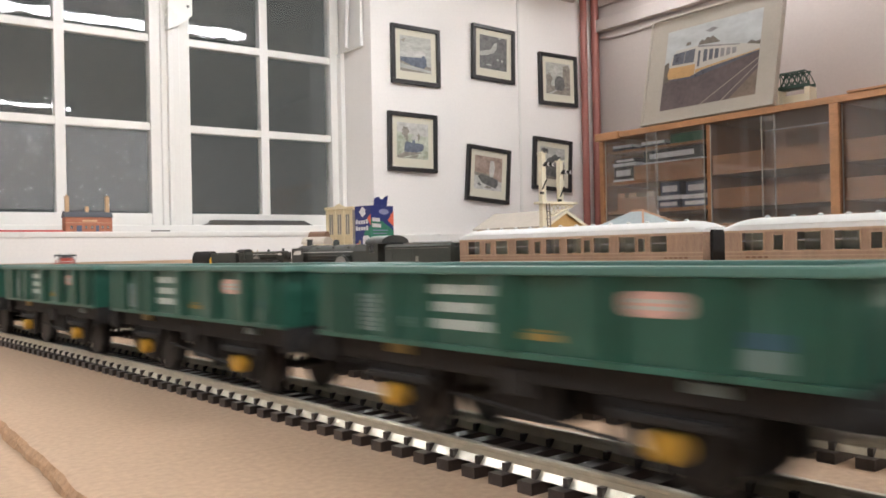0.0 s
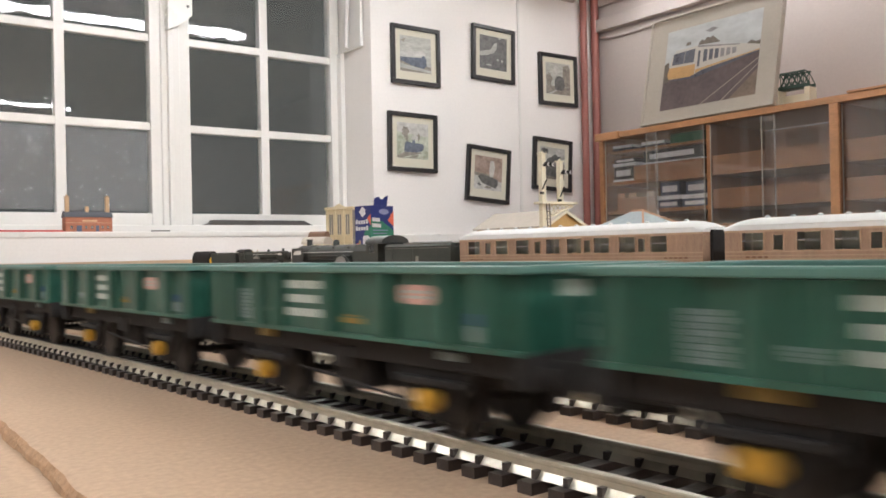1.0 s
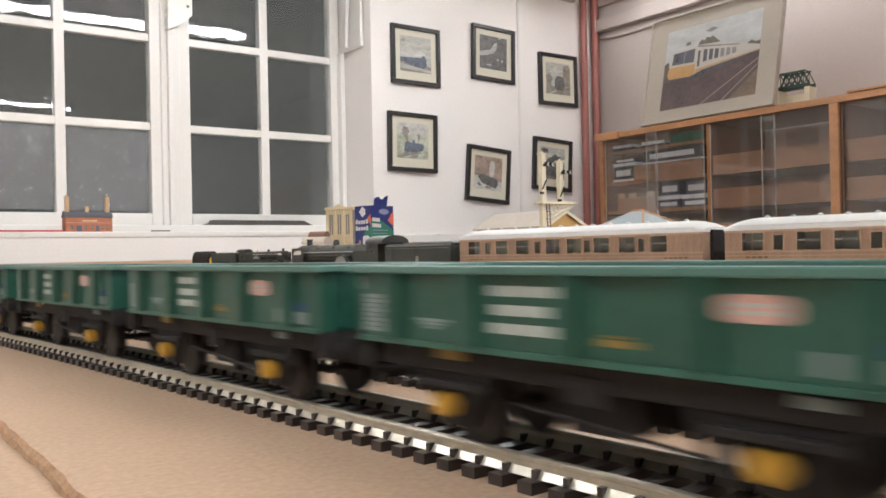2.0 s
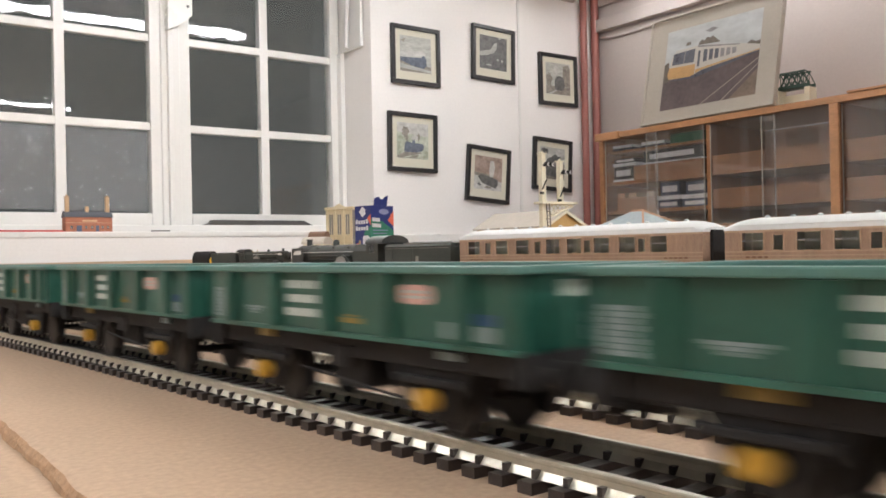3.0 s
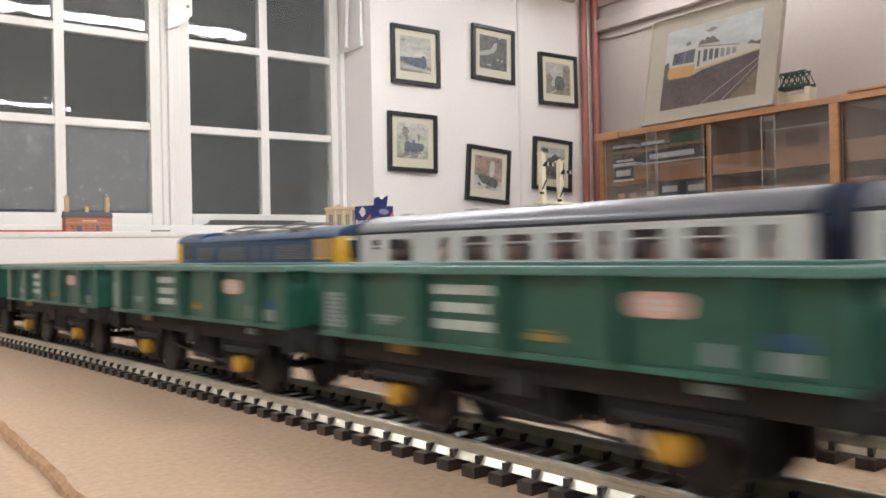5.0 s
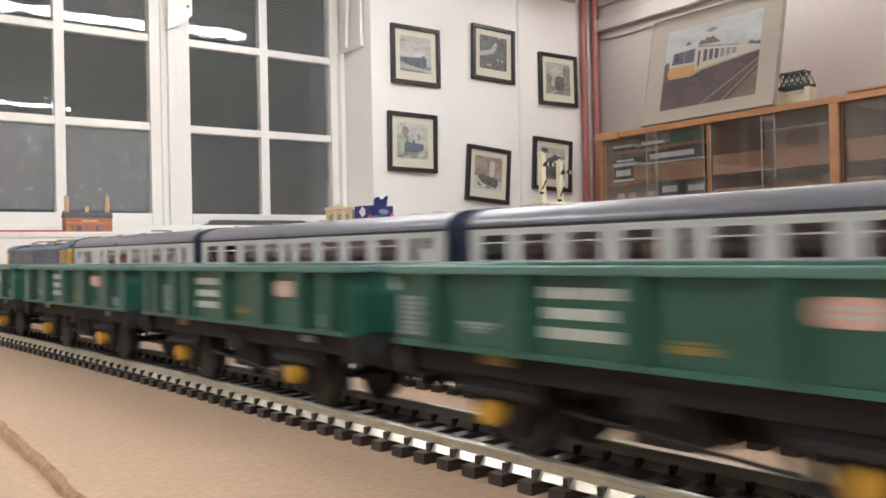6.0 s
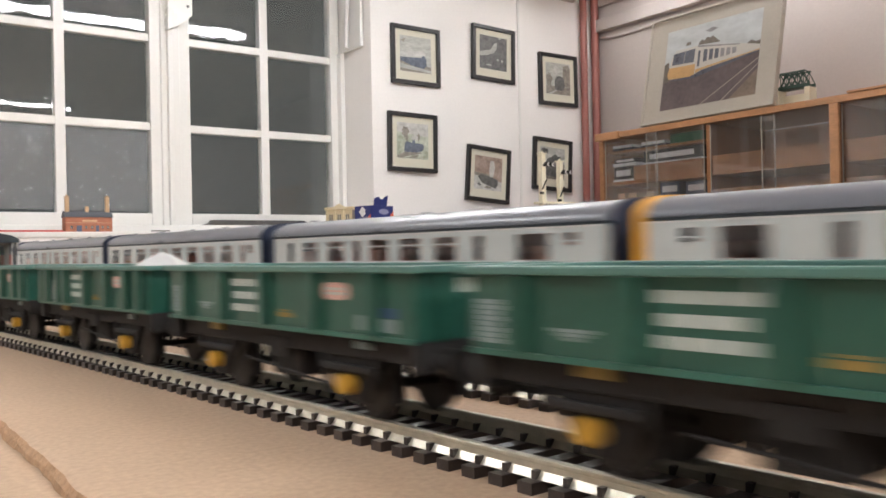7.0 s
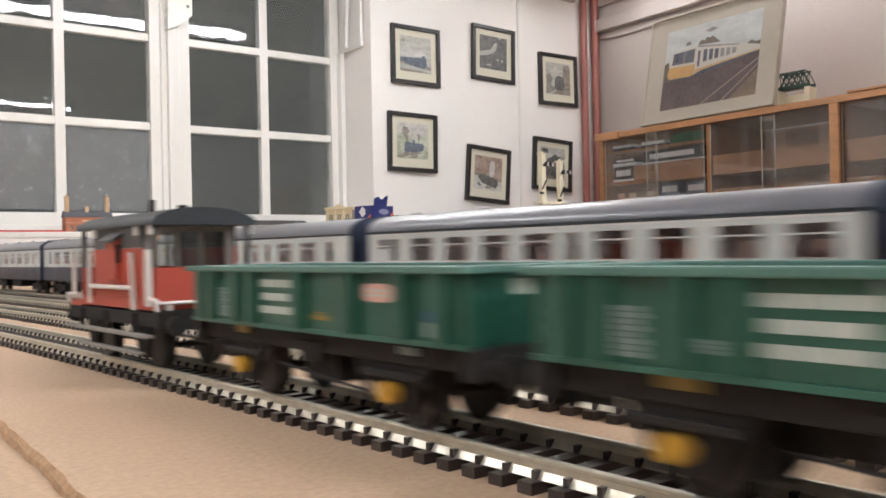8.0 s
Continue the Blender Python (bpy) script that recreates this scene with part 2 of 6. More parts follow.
def thing(name, label, category, group="", m=None):
    ob = new(name)
    ob.empty_display_size = 0.02
    if m is not None:
        ob.matrix_basis = m
    return tagged(ob, label, category, group)


def setting(name, bm, material, label, smooth=False):
    return tagged(new(name, mesh_of(name, bm, material, smooth)), label, kind="structure")


# ---- the room ----
def build_room():
    setting("floor", box(B(), WEST, EAST, SOUTH, NORTH + 0.4, FLOOR - 0.1, FLOOR), M["floor"], "dull brown-grey floor of the club room")
    setting("ceiling", box(B(), WEST, EAST + 0.2, SOUTH, NORTH + 0.4, CEIL, CEIL + 0.12), M["ceiling"], "white painted ceiling with fluorescent battens")
    setting("wall_south", box(B(), WEST, EAST, SOUTH - 0.15, SOUTH, FLOOR, CEIL), M["plaster"], "plain white painted wall closing the room")
    setting("wall_west", box(B(), WEST - 0.15, WEST, SOUTH, NORTH + 0.4, FLOOR, CEIL), M["plaster"], "plain white painted side wall of the room")
    setting("wall_east", box(B(), EAST, EAST + 0.2, SOUTH, NORTH + 0.4, FLOOR, CEIL), M["plaster_east_shaded"], "warm white painted wall behind the wooden cabinet, shade put into its colour")
    n = B()
    box(n, 2.147, EAST, NORTH, NORTH + 0.4, FLOOR, CEIL)
    box(n, WEST, 0.30, NORTH, NORTH + 0.4, FLOOR, CEIL)
    box(n, 0.30, 2.147, NORTH, NORTH + 0.4, FLOOR, 0.119)
    setting("wall_north", n, M["plaster"], "white painted wall with a deep window recess")
    setting("dado_trunking", box(B(), 2.16, 3.50, NORTH - 0.03, NORTH - 0.001, 0.085, 0.125, 0.004), M["gloss_white"], "white painted trunking along the wall")
    setting("panel_strip", box(B(), 3.09, 3.105, NORTH - 0.006, NORTH - 0.001, 0.13, CEIL), M["gloss_white"], "thin white cover strip on the wall")
    for x, r in ((3.568, 0.021), (3.662, 0.024)):
        p = rod(B(), (x, NORTH - 0.04, FLOOR), (x, NORTH - 0.04, CEIL), r, 20)
        setting("heating_pipe", p, M["pipe"], "red-brown painted vertical pipe in the corner", True)
    t = B()
    box(t, EAST - 0.05, EAST - 0.001, 2.3, 3.45, 1.30, 1.372, 0.006)
    setting("wall_trunking", t, M["plaster_east_shaded"], "painted cable trunking high on the wall")
    c = B()
    pts = [(EAST - 0.012, 3.45, 1.274), (EAST - 0.012, 3.35, 1.258), (EAST - 0.012, 3.2, 1.256), (EAST - 0.012, 3.0, 1.262), (EAST - 0.012, 2.4, 1.262)]
    for a, b in zip(pts, pts[1:]):
        rod(c, a, b, 0.008, 8)
    setting("wall_cable", c, M["plaster_east_shaded"], "painted-over cable along the wall", True)
    b = B()
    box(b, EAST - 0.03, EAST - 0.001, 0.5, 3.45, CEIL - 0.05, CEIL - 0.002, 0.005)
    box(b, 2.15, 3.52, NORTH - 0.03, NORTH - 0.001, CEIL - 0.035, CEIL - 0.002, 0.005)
    setting("trim", b, M["plaster_east_shaded"], "painted cornice strip under the ceiling")


def build_window():
    y = 3.82
    win = thing("window_1", "white painted multi-pane window, night outside", "window")
    win["kind"] = "structure"
    rows = [(0.233, 0.606), (0.636, 1.002), (1.032, 1.46)]
    for x0, xm, x1 in ((0.43, 0.798, 1.171), (1.352, 1.720, 2.080)):
        f = B()
        box(f, x0 - 0.05, x0, y - 0.035, y + 0.03, 0.16, CEIL, 0.004)
        box(f, x1, x1 + 0.05, y - 0.035, y + 0.03, 0.16, CEIL, 0.004)
        box(f, x0, x1, y - 0.035, y + 0.03, 0.16, 0.233, 0.004)
        part("window_frame", f, M["gloss_white"], win)
        g = B()
        box(g, xm - 0.021, xm + 0.021, y - 0.028, y + 0.02, 0.233, CEIL, 0.004)
        part("glazing_bar", g, M["gloss_white"], win)
        for z in (0.621, 1.017):
            g = B()
            box(g, x0, xm - 0.016, y - 0.026, y + 0.018, z - 0.0175, z + 0.0175, 0.004)
            box(g, xm + 0.016, x1, y - 0.026, y + 0.018, z - 0.0175, z + 0.0175, 0.004)
            part("glazing_bar", g, M["gloss_white"], win)
        for i, (z0, z1) in enumerate(rows):
            for a, b in ((x0, xm - 0.018), (xm + 0.018, x1)):
                low_left = i == 0 and x0 < 1
                p = part("pane", box(B(), a, b, y - 0.002, y + 0.002, z0, z1), M["frosted" if low_left else "pane"], win, "frosted pane" if low_left else "")
                p.rotation_euler = (radians(random.uniform(-0.3, 0.3)), 0, 0)
    f = B()
    box(f, 1.216, 1.303, y - 0.05, y + 0.05, 0.16, CEIL, 0.006)
    box(f, 1.240, 1.262, y - 0.075, y - 0.048, 0.16, CEIL, 0.006)
    part("mullion", f, M["gloss_white"], win)
    f = B()
    box(f, 0.30, 0.38, y - 0.05, y + 0.08, 0.14, CEIL, 0.004)
    box(f, 2.136, 2.150, y - 0.06, y + 0.08, 0.14, CEIL, 0.003)
    box(f, 2.115, 2.137, y - 0.075, y - 0.03, 0.14, 1.05, 0.003)
    part("window_frame", f, M["gloss_white"], win)
    s = B()
    box(s, 0.30, 2.145, NORTH - 0.004, y + 0.08, 0.120, 0.1435, 0.006)
    part("window_sill", s, M["gloss_white"], win, "white gloss window sill")
    tr = B()
    box(tr, 0.30, 2.145, y - 0.12, y - 0.036, 0.144, 0.178, 0.004)
    part("bottom_rail", tr, M["gloss_white"], win)
    st = thing("window_stay", "white painted casement stay hanging by the mullion", "window stay")
    b = B()
    prism(b, [(1.235, 1.5), (1.345, 1.5), (1.345, 1.12), (1.285, 1.07), (1.235, 1.045)], y - 0.10, y - 0.052, "y")
    part("plate", b, M["gloss_white"], st)
    part("screw", rod(B(), (1.325, y - 0.105, 1.16), (1.325, y - 0.099, 1.16), 0.006, 8), M["dark_grey"], st)
    cd = thing("blind_box", "white boxed blind track with a hanging wand", "blind")
    part("casing", box(B(), 2.126, 2.142, NORTH + 0.06, y - 0.077, 1.052, CEIL, 0.004), M["gloss_white"], cd)
    part("wand", rod(B(), (2.085, NORTH + 0.13, 1.05), (2.10, NORTH + 0.13, CEIL - 0.01), 0.012, 10), M["white_part"], cd, smooth=True)


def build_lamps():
    # Only the first and fourth mirror in the window; the rest are added, unseen fill.
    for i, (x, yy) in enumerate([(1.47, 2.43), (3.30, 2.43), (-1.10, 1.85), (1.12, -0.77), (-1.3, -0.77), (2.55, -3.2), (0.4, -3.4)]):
        lamp = thing("ceiling_light", "white fluorescent batten light, two mirrored, the rest added fill", "ceiling light", "ceiling lights")
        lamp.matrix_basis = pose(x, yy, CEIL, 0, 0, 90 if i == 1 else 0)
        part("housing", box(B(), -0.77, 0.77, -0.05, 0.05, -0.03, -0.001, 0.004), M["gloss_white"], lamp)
        part("diffuser", prism(B(), [(-0.034, -0.0305), (0.034, -0.0305), (0.026, -0.066), (-0.026, -0.066)], -0.745, 0.745, "x"), M[("tube_window", "tube_corner_fill")[i] if i < 2 else "tube"], lamp, "glowing white diffuser")
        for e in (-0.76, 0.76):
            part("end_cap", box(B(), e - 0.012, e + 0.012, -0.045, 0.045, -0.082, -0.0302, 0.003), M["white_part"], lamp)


# ---- the layout ----
HEAD = 0.005


def line(y):
    """The plan of the nearest track: its x at y."""
    if y < 0:
        return 0.1052 - 0.05 * y
    if y < 0.45:
        return 0.1052 - 0.05 * y - 0.0575 * y * y
    return 0.07106 - 0.1018 * (y - 0.45)


STEP = 0.002
YS = np.arange(-5.0, 3.2, STEP)
XS = np.array([line(v) for v in YS])
LENGTH = np.concatenate([[0], np.cumsum(np.hypot(np.diff(YS), np.diff(XS)))])
LENGTH -= np.interp(0.0, YS, LENGTH)


def rail_pose(s, off=0.0, z=HEAD):
    """A pose at the way s along the line (s = 0 beside the camera), off metres to its far side, y along the track."""
    a, b = s - 0.03, s + 0.03
    xa, ya, xb, yb = np.interp(a, LENGTH, XS), np.interp(a, LENGTH, YS), np.interp(b, LENGTH, XS), np.interp(b, LENGTH, YS)
    t = math.atan2(-(xb - xa), yb - ya)
    x, y = np.interp(s, LENGTH, XS), np.interp(s, LENGTH, YS)
    return Matrix.Translation((x + off * math.cos(t), y + off * math.sin(t), z)) @ Matrix.Rotation(t, 4, "Z")


GAUGE = 0.0087
PITCH = 0.00665


def sleeper_boxes():
    out = [(-0.0127, 0.0127, -0.0016, 0.0016, 0.0, 0.0019)]
    for r in (-GAUGE, GAUGE):
        out.append((r - 0.0019, r - 0.0004, -0.0005, 0.0005, 0.0018, 0.0033))
        out.append((r + 0.0004, r + 0.0019, -0.0005, 0.0005, 0.0018, 0.0033))
    return out


def track(name, off, s0, s1, near=None, label=""):
    tr = thing(name, label, "railway track", "railway tracks")
    for r in (-GAUGE, GAUGE):
        half = [(0.00165, 0.0019), (0.0015, 0.0020), (0.00066, 0.00312), (0.00062, 0.0041), (0.00074, 0.0043), (0.00074, 0.0048), (0.00055, 0.005)]
        prof = half + [(-u, v) for u, v in reversed(half)]
        verts, faces, n = [], [], len(prof)
        count = max(2, int((s1 - s0) / 0.012))
        for k in range(count + 1):
            m = rail_pose(s0 + (s1 - s0) * k / count, off, 0.0)
            verts += [tuple(m @ Vector((r + u, 0, v))) for u, v in prof]
            if k:
                a, b = (k - 1) * n, k * n
                faces += [(a + i, a + (i + 1) % n, b + (i + 1) % n, b + i) for i in range(n)]
        me = bpy.data.meshes.new("rail")
        me.from_pydata(verts, [], faces)
        me.materials.append(M["rail"])
        me.polygons.foreach_set("use_smooth", [True] * len(me.polygons))
        me.set_sharp_from_angle(angle=radians(15))
        o = new("rail", me)
        o.parent = tr
    one = B()
    for b in sleeper_boxes():
        box(one, *b)
    shared = mesh_of("sleeper", one, M["sleeper"])
    verts, faces = [], []
    for k in range(int((s1 - s0) / PITCH)):
        s = s0 + k * PITCH
        m = rail_pose(s, off, 0.0)
        if near and near[0] < s < near[1]:
            o = new("sleeper", shared)
            o.parent = tr
            o.matrix_basis = m
        else:
            for x0, x1, y0, y1, z0, z1 in sleeper_boxes()[:1 if not -0.2 < s < 1.4 else 5]:
                i = len(verts)
                verts += [tuple(m @ Vector((x, y, z))) for x in (x0, x1) for y in (y0, y1) for z in (z0, z1)]
                faces += [tuple(i + j for j in q) for q in ((0, 1, 3, 2), (4, 6, 7, 5), (0, 4, 5, 1), (2, 3, 7, 6), (1, 5, 7, 3))]
    me = bpy.data.meshes.new("sleeper_run")
    me.from_pydata(verts, [], faces)
    me.materials.append(M["sleeper"])
    o = new("sleeper_run", me)
    o.parent = tr
    tagged(o, kind="stuff")
    return tr


def build_boards():
    b = B()
    box(b, -1.2, 2.0, -4.9, 3.3, -0.03, -0.003)
    setting("baseboard", b, M["board"], "bare brown fibreboard baseboard of the layout")
    # upper sheet with a ragged rounded edge
    verts, faces, ys = [], [], np.arange(-1.2, 3.12, 0.006)
    prof = [(0.0, -0.0029), (0.0004, -0.0016), (0.0012, -0.0005), (0.0032, 0.0)]
    for i, y in enumerate(ys):
        e = 0.0322 + 0.0009 * noise.noise((y * 30, 0, 0)) + 0.0006 * noise.noise((y * 170, 3, 0))
        verts += [(e + u + 0.0006 * noise.noise((y * 200, v * 900, 5)), y, v) for u, v in prof] + [(1.9, y, 0.0)]
        if i:
            a, c = (i - 1) * 5, i * 5
            faces += [(a + j, a + j + 1, c + j + 1, c + j) for j in range(4)]
    me = bpy.data.meshes.new("track_bed_sheet")
    me.from_pydata(verts, [], faces)
    me.materials.append(M["board"]), me.materials.append(M["board_edge"])
    for k, p in enumerate(me.polygons):
        p.material_index = 1 if k % 4 < 2 else 0
    o = new("track_bed_sheet", me)
    tagged(o, "brown fibreboard sheet under the tracks, ragged edge", kind="structure")
    setting("back_batten", box(B(), -1.2, 1.25, 3.16, 3.42, -0.03, 0.025, 0.002), M["board"], "raised brown board along the window wall")
    tb = thing("trestle_table", "plain wooden trestle table under the layout", "table")
    for x in (-1.1, 1.9):
        for y in (-4.6, -1.6, 0.8, 3.0):
            part("leg", box(B(), x - 0.03, x + 0.03, y - 0.03, y + 0.03, FLOOR, -0.031), M["wood"], tb)


# ---- rolling stock (x across, y along the track, z from the railhead) ----
def wheelset(parent, y, r=0.0062):
    for x in (-0.0078, 0.0078):
        w = B()
        s = 1 if x > 0 else -1
        rings = []
        for u, q in ((1.1, 0.5), (1.1, r * 1000 * 0.80), (1.3, r * 1000 * 0.84), (1.3, r * 1000), (-0.6, r * 1000), (-0.8, r * 1000 + 0.7), (-1.4, r * 1000 + 0.7), (-1.4, 0.5)):
            rings.append([w.verts.new((x + s * u / 1000, y + q / 1000 * math.cos(a), r + q / 1000 * math.sin(a))) for a in np.linspace(0, 2 * math.pi, 20, endpoint=False)])
        for p, q in zip(rings, rings[1:]):
            for i in range(20):
                w.faces.new((p[i], p[(i + 1) % 20], q[(i + 1) % 20], q[i]))
        w.faces.new(rings[0]), w.faces.new(rings[-1])
        bmesh.ops.recalc_face_normals(w, faces=w.faces)
        part("wheel", w, M["wheel_metal"], parent, smooth=True)
    part("axle", rod(B(), (-0.0068, y, r), (0.0068, y, r), 0.001, 8), M["wheel_metal"], parent)


def buffers(parent, y, z=0.0135, reach=0.0052, spread=0.0114):
    d = 1 if y > 0 else -1
    for x in (-spread, spread):
        b = rod(B(), (x, y, z), (x, y + d * reach * 0.6, z), 0.0014, 10)
        rod(b, (x, y + d * reach * 0.6, z), (x, y + d * reach, z), 0.0028, 14)
        part("buffer", b, M["black"], parent, smooth=True)


def tub(bm, x, y, z0, z1, t, floor):
    """An open box with walls t thick, as one skin."""
    def ring(a, b, z):
        return [bm.verts.new(v) for v in ((-a, -b, z), (a, -b, z), (a, b, z), (-a, b, z))]
    rs = [ring(x, y, z0), ring(x, y, z1), ring(x - t, y - t, z1), ring(x - t, y - t, z0 + floor)]
    for p, q in zip(rs, rs[1:]):
        for i in range(4):
            bm.faces.new((p[i], p[(i + 1) % 4], q[(i + 1) % 4], q[i]))
    bm.faces.new(rs[0]), bm.faces.new(rs[-1])
    bmesh.ops.recalc_face_normals(bm, faces=bm.faces)
    return bm


def build_wagon(ribs=(0.011, 0.0315, 0.052, 0.0725, 0.093), data=0.0012, note=0.0168):
    w = thing("box_wagon", "green open box wagon with pale markings on black underframe", "wagon", "train of box wagons")
    L, X, z0, z1 = 0.052, 0.0172, 0.0173, 0.0306
    t = 0.0009
    body = part("body", tub(B(), X, L, z0, z1 - 0.0012, t, 0.001), M["green"], w)
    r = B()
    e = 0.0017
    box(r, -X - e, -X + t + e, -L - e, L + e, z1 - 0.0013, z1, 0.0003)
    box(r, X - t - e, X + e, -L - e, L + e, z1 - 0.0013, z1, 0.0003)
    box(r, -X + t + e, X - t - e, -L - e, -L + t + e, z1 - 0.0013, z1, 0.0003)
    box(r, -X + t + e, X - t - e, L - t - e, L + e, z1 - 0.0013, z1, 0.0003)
    part("top_rim", r, M["green_rim_lit"], w, "green top rim, overhead light put into its pale colour")
    for sx in (-1, 1):
        for d in ribs:
            y = L - d
            q = B()
            prism(q, [(y - 0.0017, 0), (y + 0.0017, 0), (y + 0.0012, 0.0021), (y - 0.0012, 0.0021)], z0 + 0.0006, z1 - 0.0014, "z")
            for v in q.verts:
                v.co = Vector((sx * (X + v.co.y), v.co.x, v.co.z))
            bmesh.ops.recalc_face_normals(q, faces=q.faces)
            part("rib", q, M["green"], body)
        k = B()
        a, c = sorted((sx * X, sx * (X + 0.0007)))
        box(k, a, c, -L, L, z0 - 0.0003, z0 + 0.0006)
        part("bottom_edge", k, M["green_edge"], body)

        def mark(name, d0, d1, m0, m1, material, thick=0.00012):
            a, c = sorted((sx * (X + 0.00002), sx * (X + thick)))
            ys = sorted((L - d0, L - d1)) if sx < 0 else sorted((-L + d0, -L + d1))
            return part(name, box(B(), a, c, ys[0], ys[1], m0, m1), M[material], w)
        for i, zz in enumerate((0.0268, 0.0239, 0.0211)):
            d0, d1 = 0.0352 + 0.0006 * (i == 1), (0.0492, 0.0475, 0.0485)[i]
            cuts = [d0 + (d1 - d0) * u for u in ((0, 0.3, 0.34, 0.62, 0.66, 1), (0, 0.44, 0.47, 1), (0, 0.24, 0.27, 0.7, 0.73, 1))[i]]
            for u, v in zip(cuts[::2], cuts[1::2]):
                mark("lettering_bar", u, v, zz - 0.0008, zz + 0.0008, "white_mark")
        mark("plate", 0.0487, 0.0512, 0.0275, 0.0292, "grey_mark", 0.00016)
        for i in range(8):
            wide = (0.0058, 0.0054, 0.0058, 0.0046, 0.0056, 0.0050, 0.0058, 0.0052)[i]
            for u, v in ((0, 0.55), (0.62, 1.0)):
                mark("data_bar", data + wide * u, data + wide * v, 0.0188 + i * 0.00085, 0.01952 + i * 0.00085, "grey_mark")
        for i in range(3):
            mark("data_bar", note + 0.0013 * (2 - i), note + 0.0080 - 0.0013 * (2 - i), 0.0201 + i * 0.0006, 0.0206 + i * 0.0006, "grey_mark")
        mark("chalk_mark", 0.0565, 0.0630, 0.0198, 0.0208, "amber_mark")
        mark("chalk_mark", 0.0580, 0.0615, 0.0210, 0.0214, "amber_mark")
        o = B()
        y = (L - 0.0795) * (-sx)
        xa = sx * (X + 0.00002)
        prism(o, [(y + 0.0044 * math.copysign(abs(math.cos(u)) ** 0.5, math.cos(u)), 0.0257 + 0.0017 * math.copysign(abs(math.sin(u)) ** 0.6, math.sin(u))) for u in np.linspace(0, 2 * math.pi, 24, endpoint=False)], *sorted((xa, sx * (X + 0.00012))), "x")
        part("emblem", o, M["pink_mark"], w, "faded red and white oval emblem")
        for i in range(2):
            mark("emblem_bar", 0.0765 + 0.0003 * i, 0.0825 - 0.0003 * i, 0.0250 + i * 0.0009, 0.0255 + i * 0.0009, "white_mark", 0.00018)
        mark("panel", 0.0868, 0.0888, 0.0187, 0.0214, "grey_mark")
        mark("panel", 0.0930, 0.0990, 0.0212, 0.0230, "blue_mark")
        mark("panel", 0.0930, 0.0990, 0.0186, 0.0210, "grey_mark")
        # underframe side
        u = B()
        a, c = sorted((sx * 0.0130, sx * 0.0150))
        box(u, a, c, -L + 0.001, L - 0.001, 0.0128, 0.0172, 0.0004)
        part("solebar", u, M["black"], w)
        for ya in (-0.028, 0.030):
            g = B()
            a, c = sorted((sx * 0.0125, sx * 0.0142))
            prism(g, [(ya - 0.0088, 0.0128), (ya + 0.0088, 0.0128), (ya + 0.0062, 0.0092), (ya + 0.0036, 0.0040), (ya - 0.0036, 0.0040), (ya - 0.0062, 0.0092)], a, c, "x")
            a, c = sorted((sx * 0.0142, sx * 0.0158))
            box(g, a, c, ya - 0.0085, ya + 0.0085, 0.0100, 0.0114, 0.0004)
            guard = part("axle_guard", g, M["black"], w)
            yb = rod(B(), (sx * 0.0140, ya, 0.0076), (sx * 0.0168, ya, 0.0076), 0.00195, 14)
            part("axlebox_cover", yb, M["yellow"], guard, "yellow axlebox cover", True)
        st = B()
        a, c = sorted((sx * 0.0150, sx * 0.0158))
        box(st, a, c, -L * 0.69, -L * 0.69 + 0.004, 0.0148, 0.0162)
        part("plate", st, M["grey_mark"], w, "pale cast plate")
        st = B()
        a, c = sorted((sx * 0.0148, sx * 0.0157))
        box(st, a, c, L * 0.50, L * 0.50 + 0.006, 0.0150, 0.0166)
        part("plate", st, M["amber_mark"], w, "small amber plate")
        br = B()
        rod(br, (sx * 0.0150, -0.022, 0.0068), (sx * 0.0150, 0.014, 0.0095), 0.0003, 6)
        box(br, *sorted((sx * 0.0060, sx * 0.0125)), -0.006, 0.006, 0.0065, 0.0128)
        part("brake_lever", br, M["black"], w)
        for ya in (-0.028, 0.030):
            for d in (-1, 1):
                sh = box(B(), *sorted((sx * 0.0068, sx * 0.0092)), ya + d * 0.0074 - 0.0009, ya + d * 0.0074 + 0.0009, 0.0035, 0.0115)
                part("brake_shoe", sh, M["black"], w)
                part("spring_hanger", rod(B(), (sx * 0.0149, ya + d * 0.0088, 0.0092), (sx * 0.0149, ya + d * 0.0098, 0.0135), 0.0007, 6), M["black"], w)
        part("door_spring", box(B(), *sorted((sx * 0.0150, sx * 0.0156)), -0.0035, 0.0035, 0.0108, 0.0150, 0.0003), M["black"], w)
        part("brake_rack", prism(B(), [(-0.0235, 0.0050), (-0.0195, 0.0050), (-0.0180, 0.0128), (-0.0195, 0.0128), (-0.0215, 0.0068)], *sorted((sx * 0.0143, sx * 0.0149)), "x"), M["black"], w)
    f = B()
    box(f, -0.0118, 0.0118, -L + 0.002, L - 0.002, 0.0128, 0.0172)
    box(f, -0.0170, 0.0170, L - 0.0022, L + 0.0003, 0.0118, 0.0172, 0.0003)
    box(f, -0.0170, 0.0170, -L - 0.0003, -L + 0.0022, 0.0118, 0.0172, 0.0003)
    box(f, -0.0035, 0.0035, -0.018, 0.018, 0.0070, 0.0128)
    part("underframe", f, M["black"], w)
    for ya in (-0.028, 0.030):
        wheelset(w, ya)
    for s in (-1, 1):
        for xe in (-0.0105, 0.0, 0.0105):
            part("end_rib", box(B(), xe - 0.0009, xe + 0.0009, *sorted((s * L, s * (L + 0.0011))), z0 + 0.0005, z1 - 0.0014), M["green"], body)
        buffers(w, s * (L + 0.0003))
        c = B()
        box(c, -0.0015, 0.0015, *sorted((s * L, s * (L + 0.0068))), 0.0082, 0.0094)
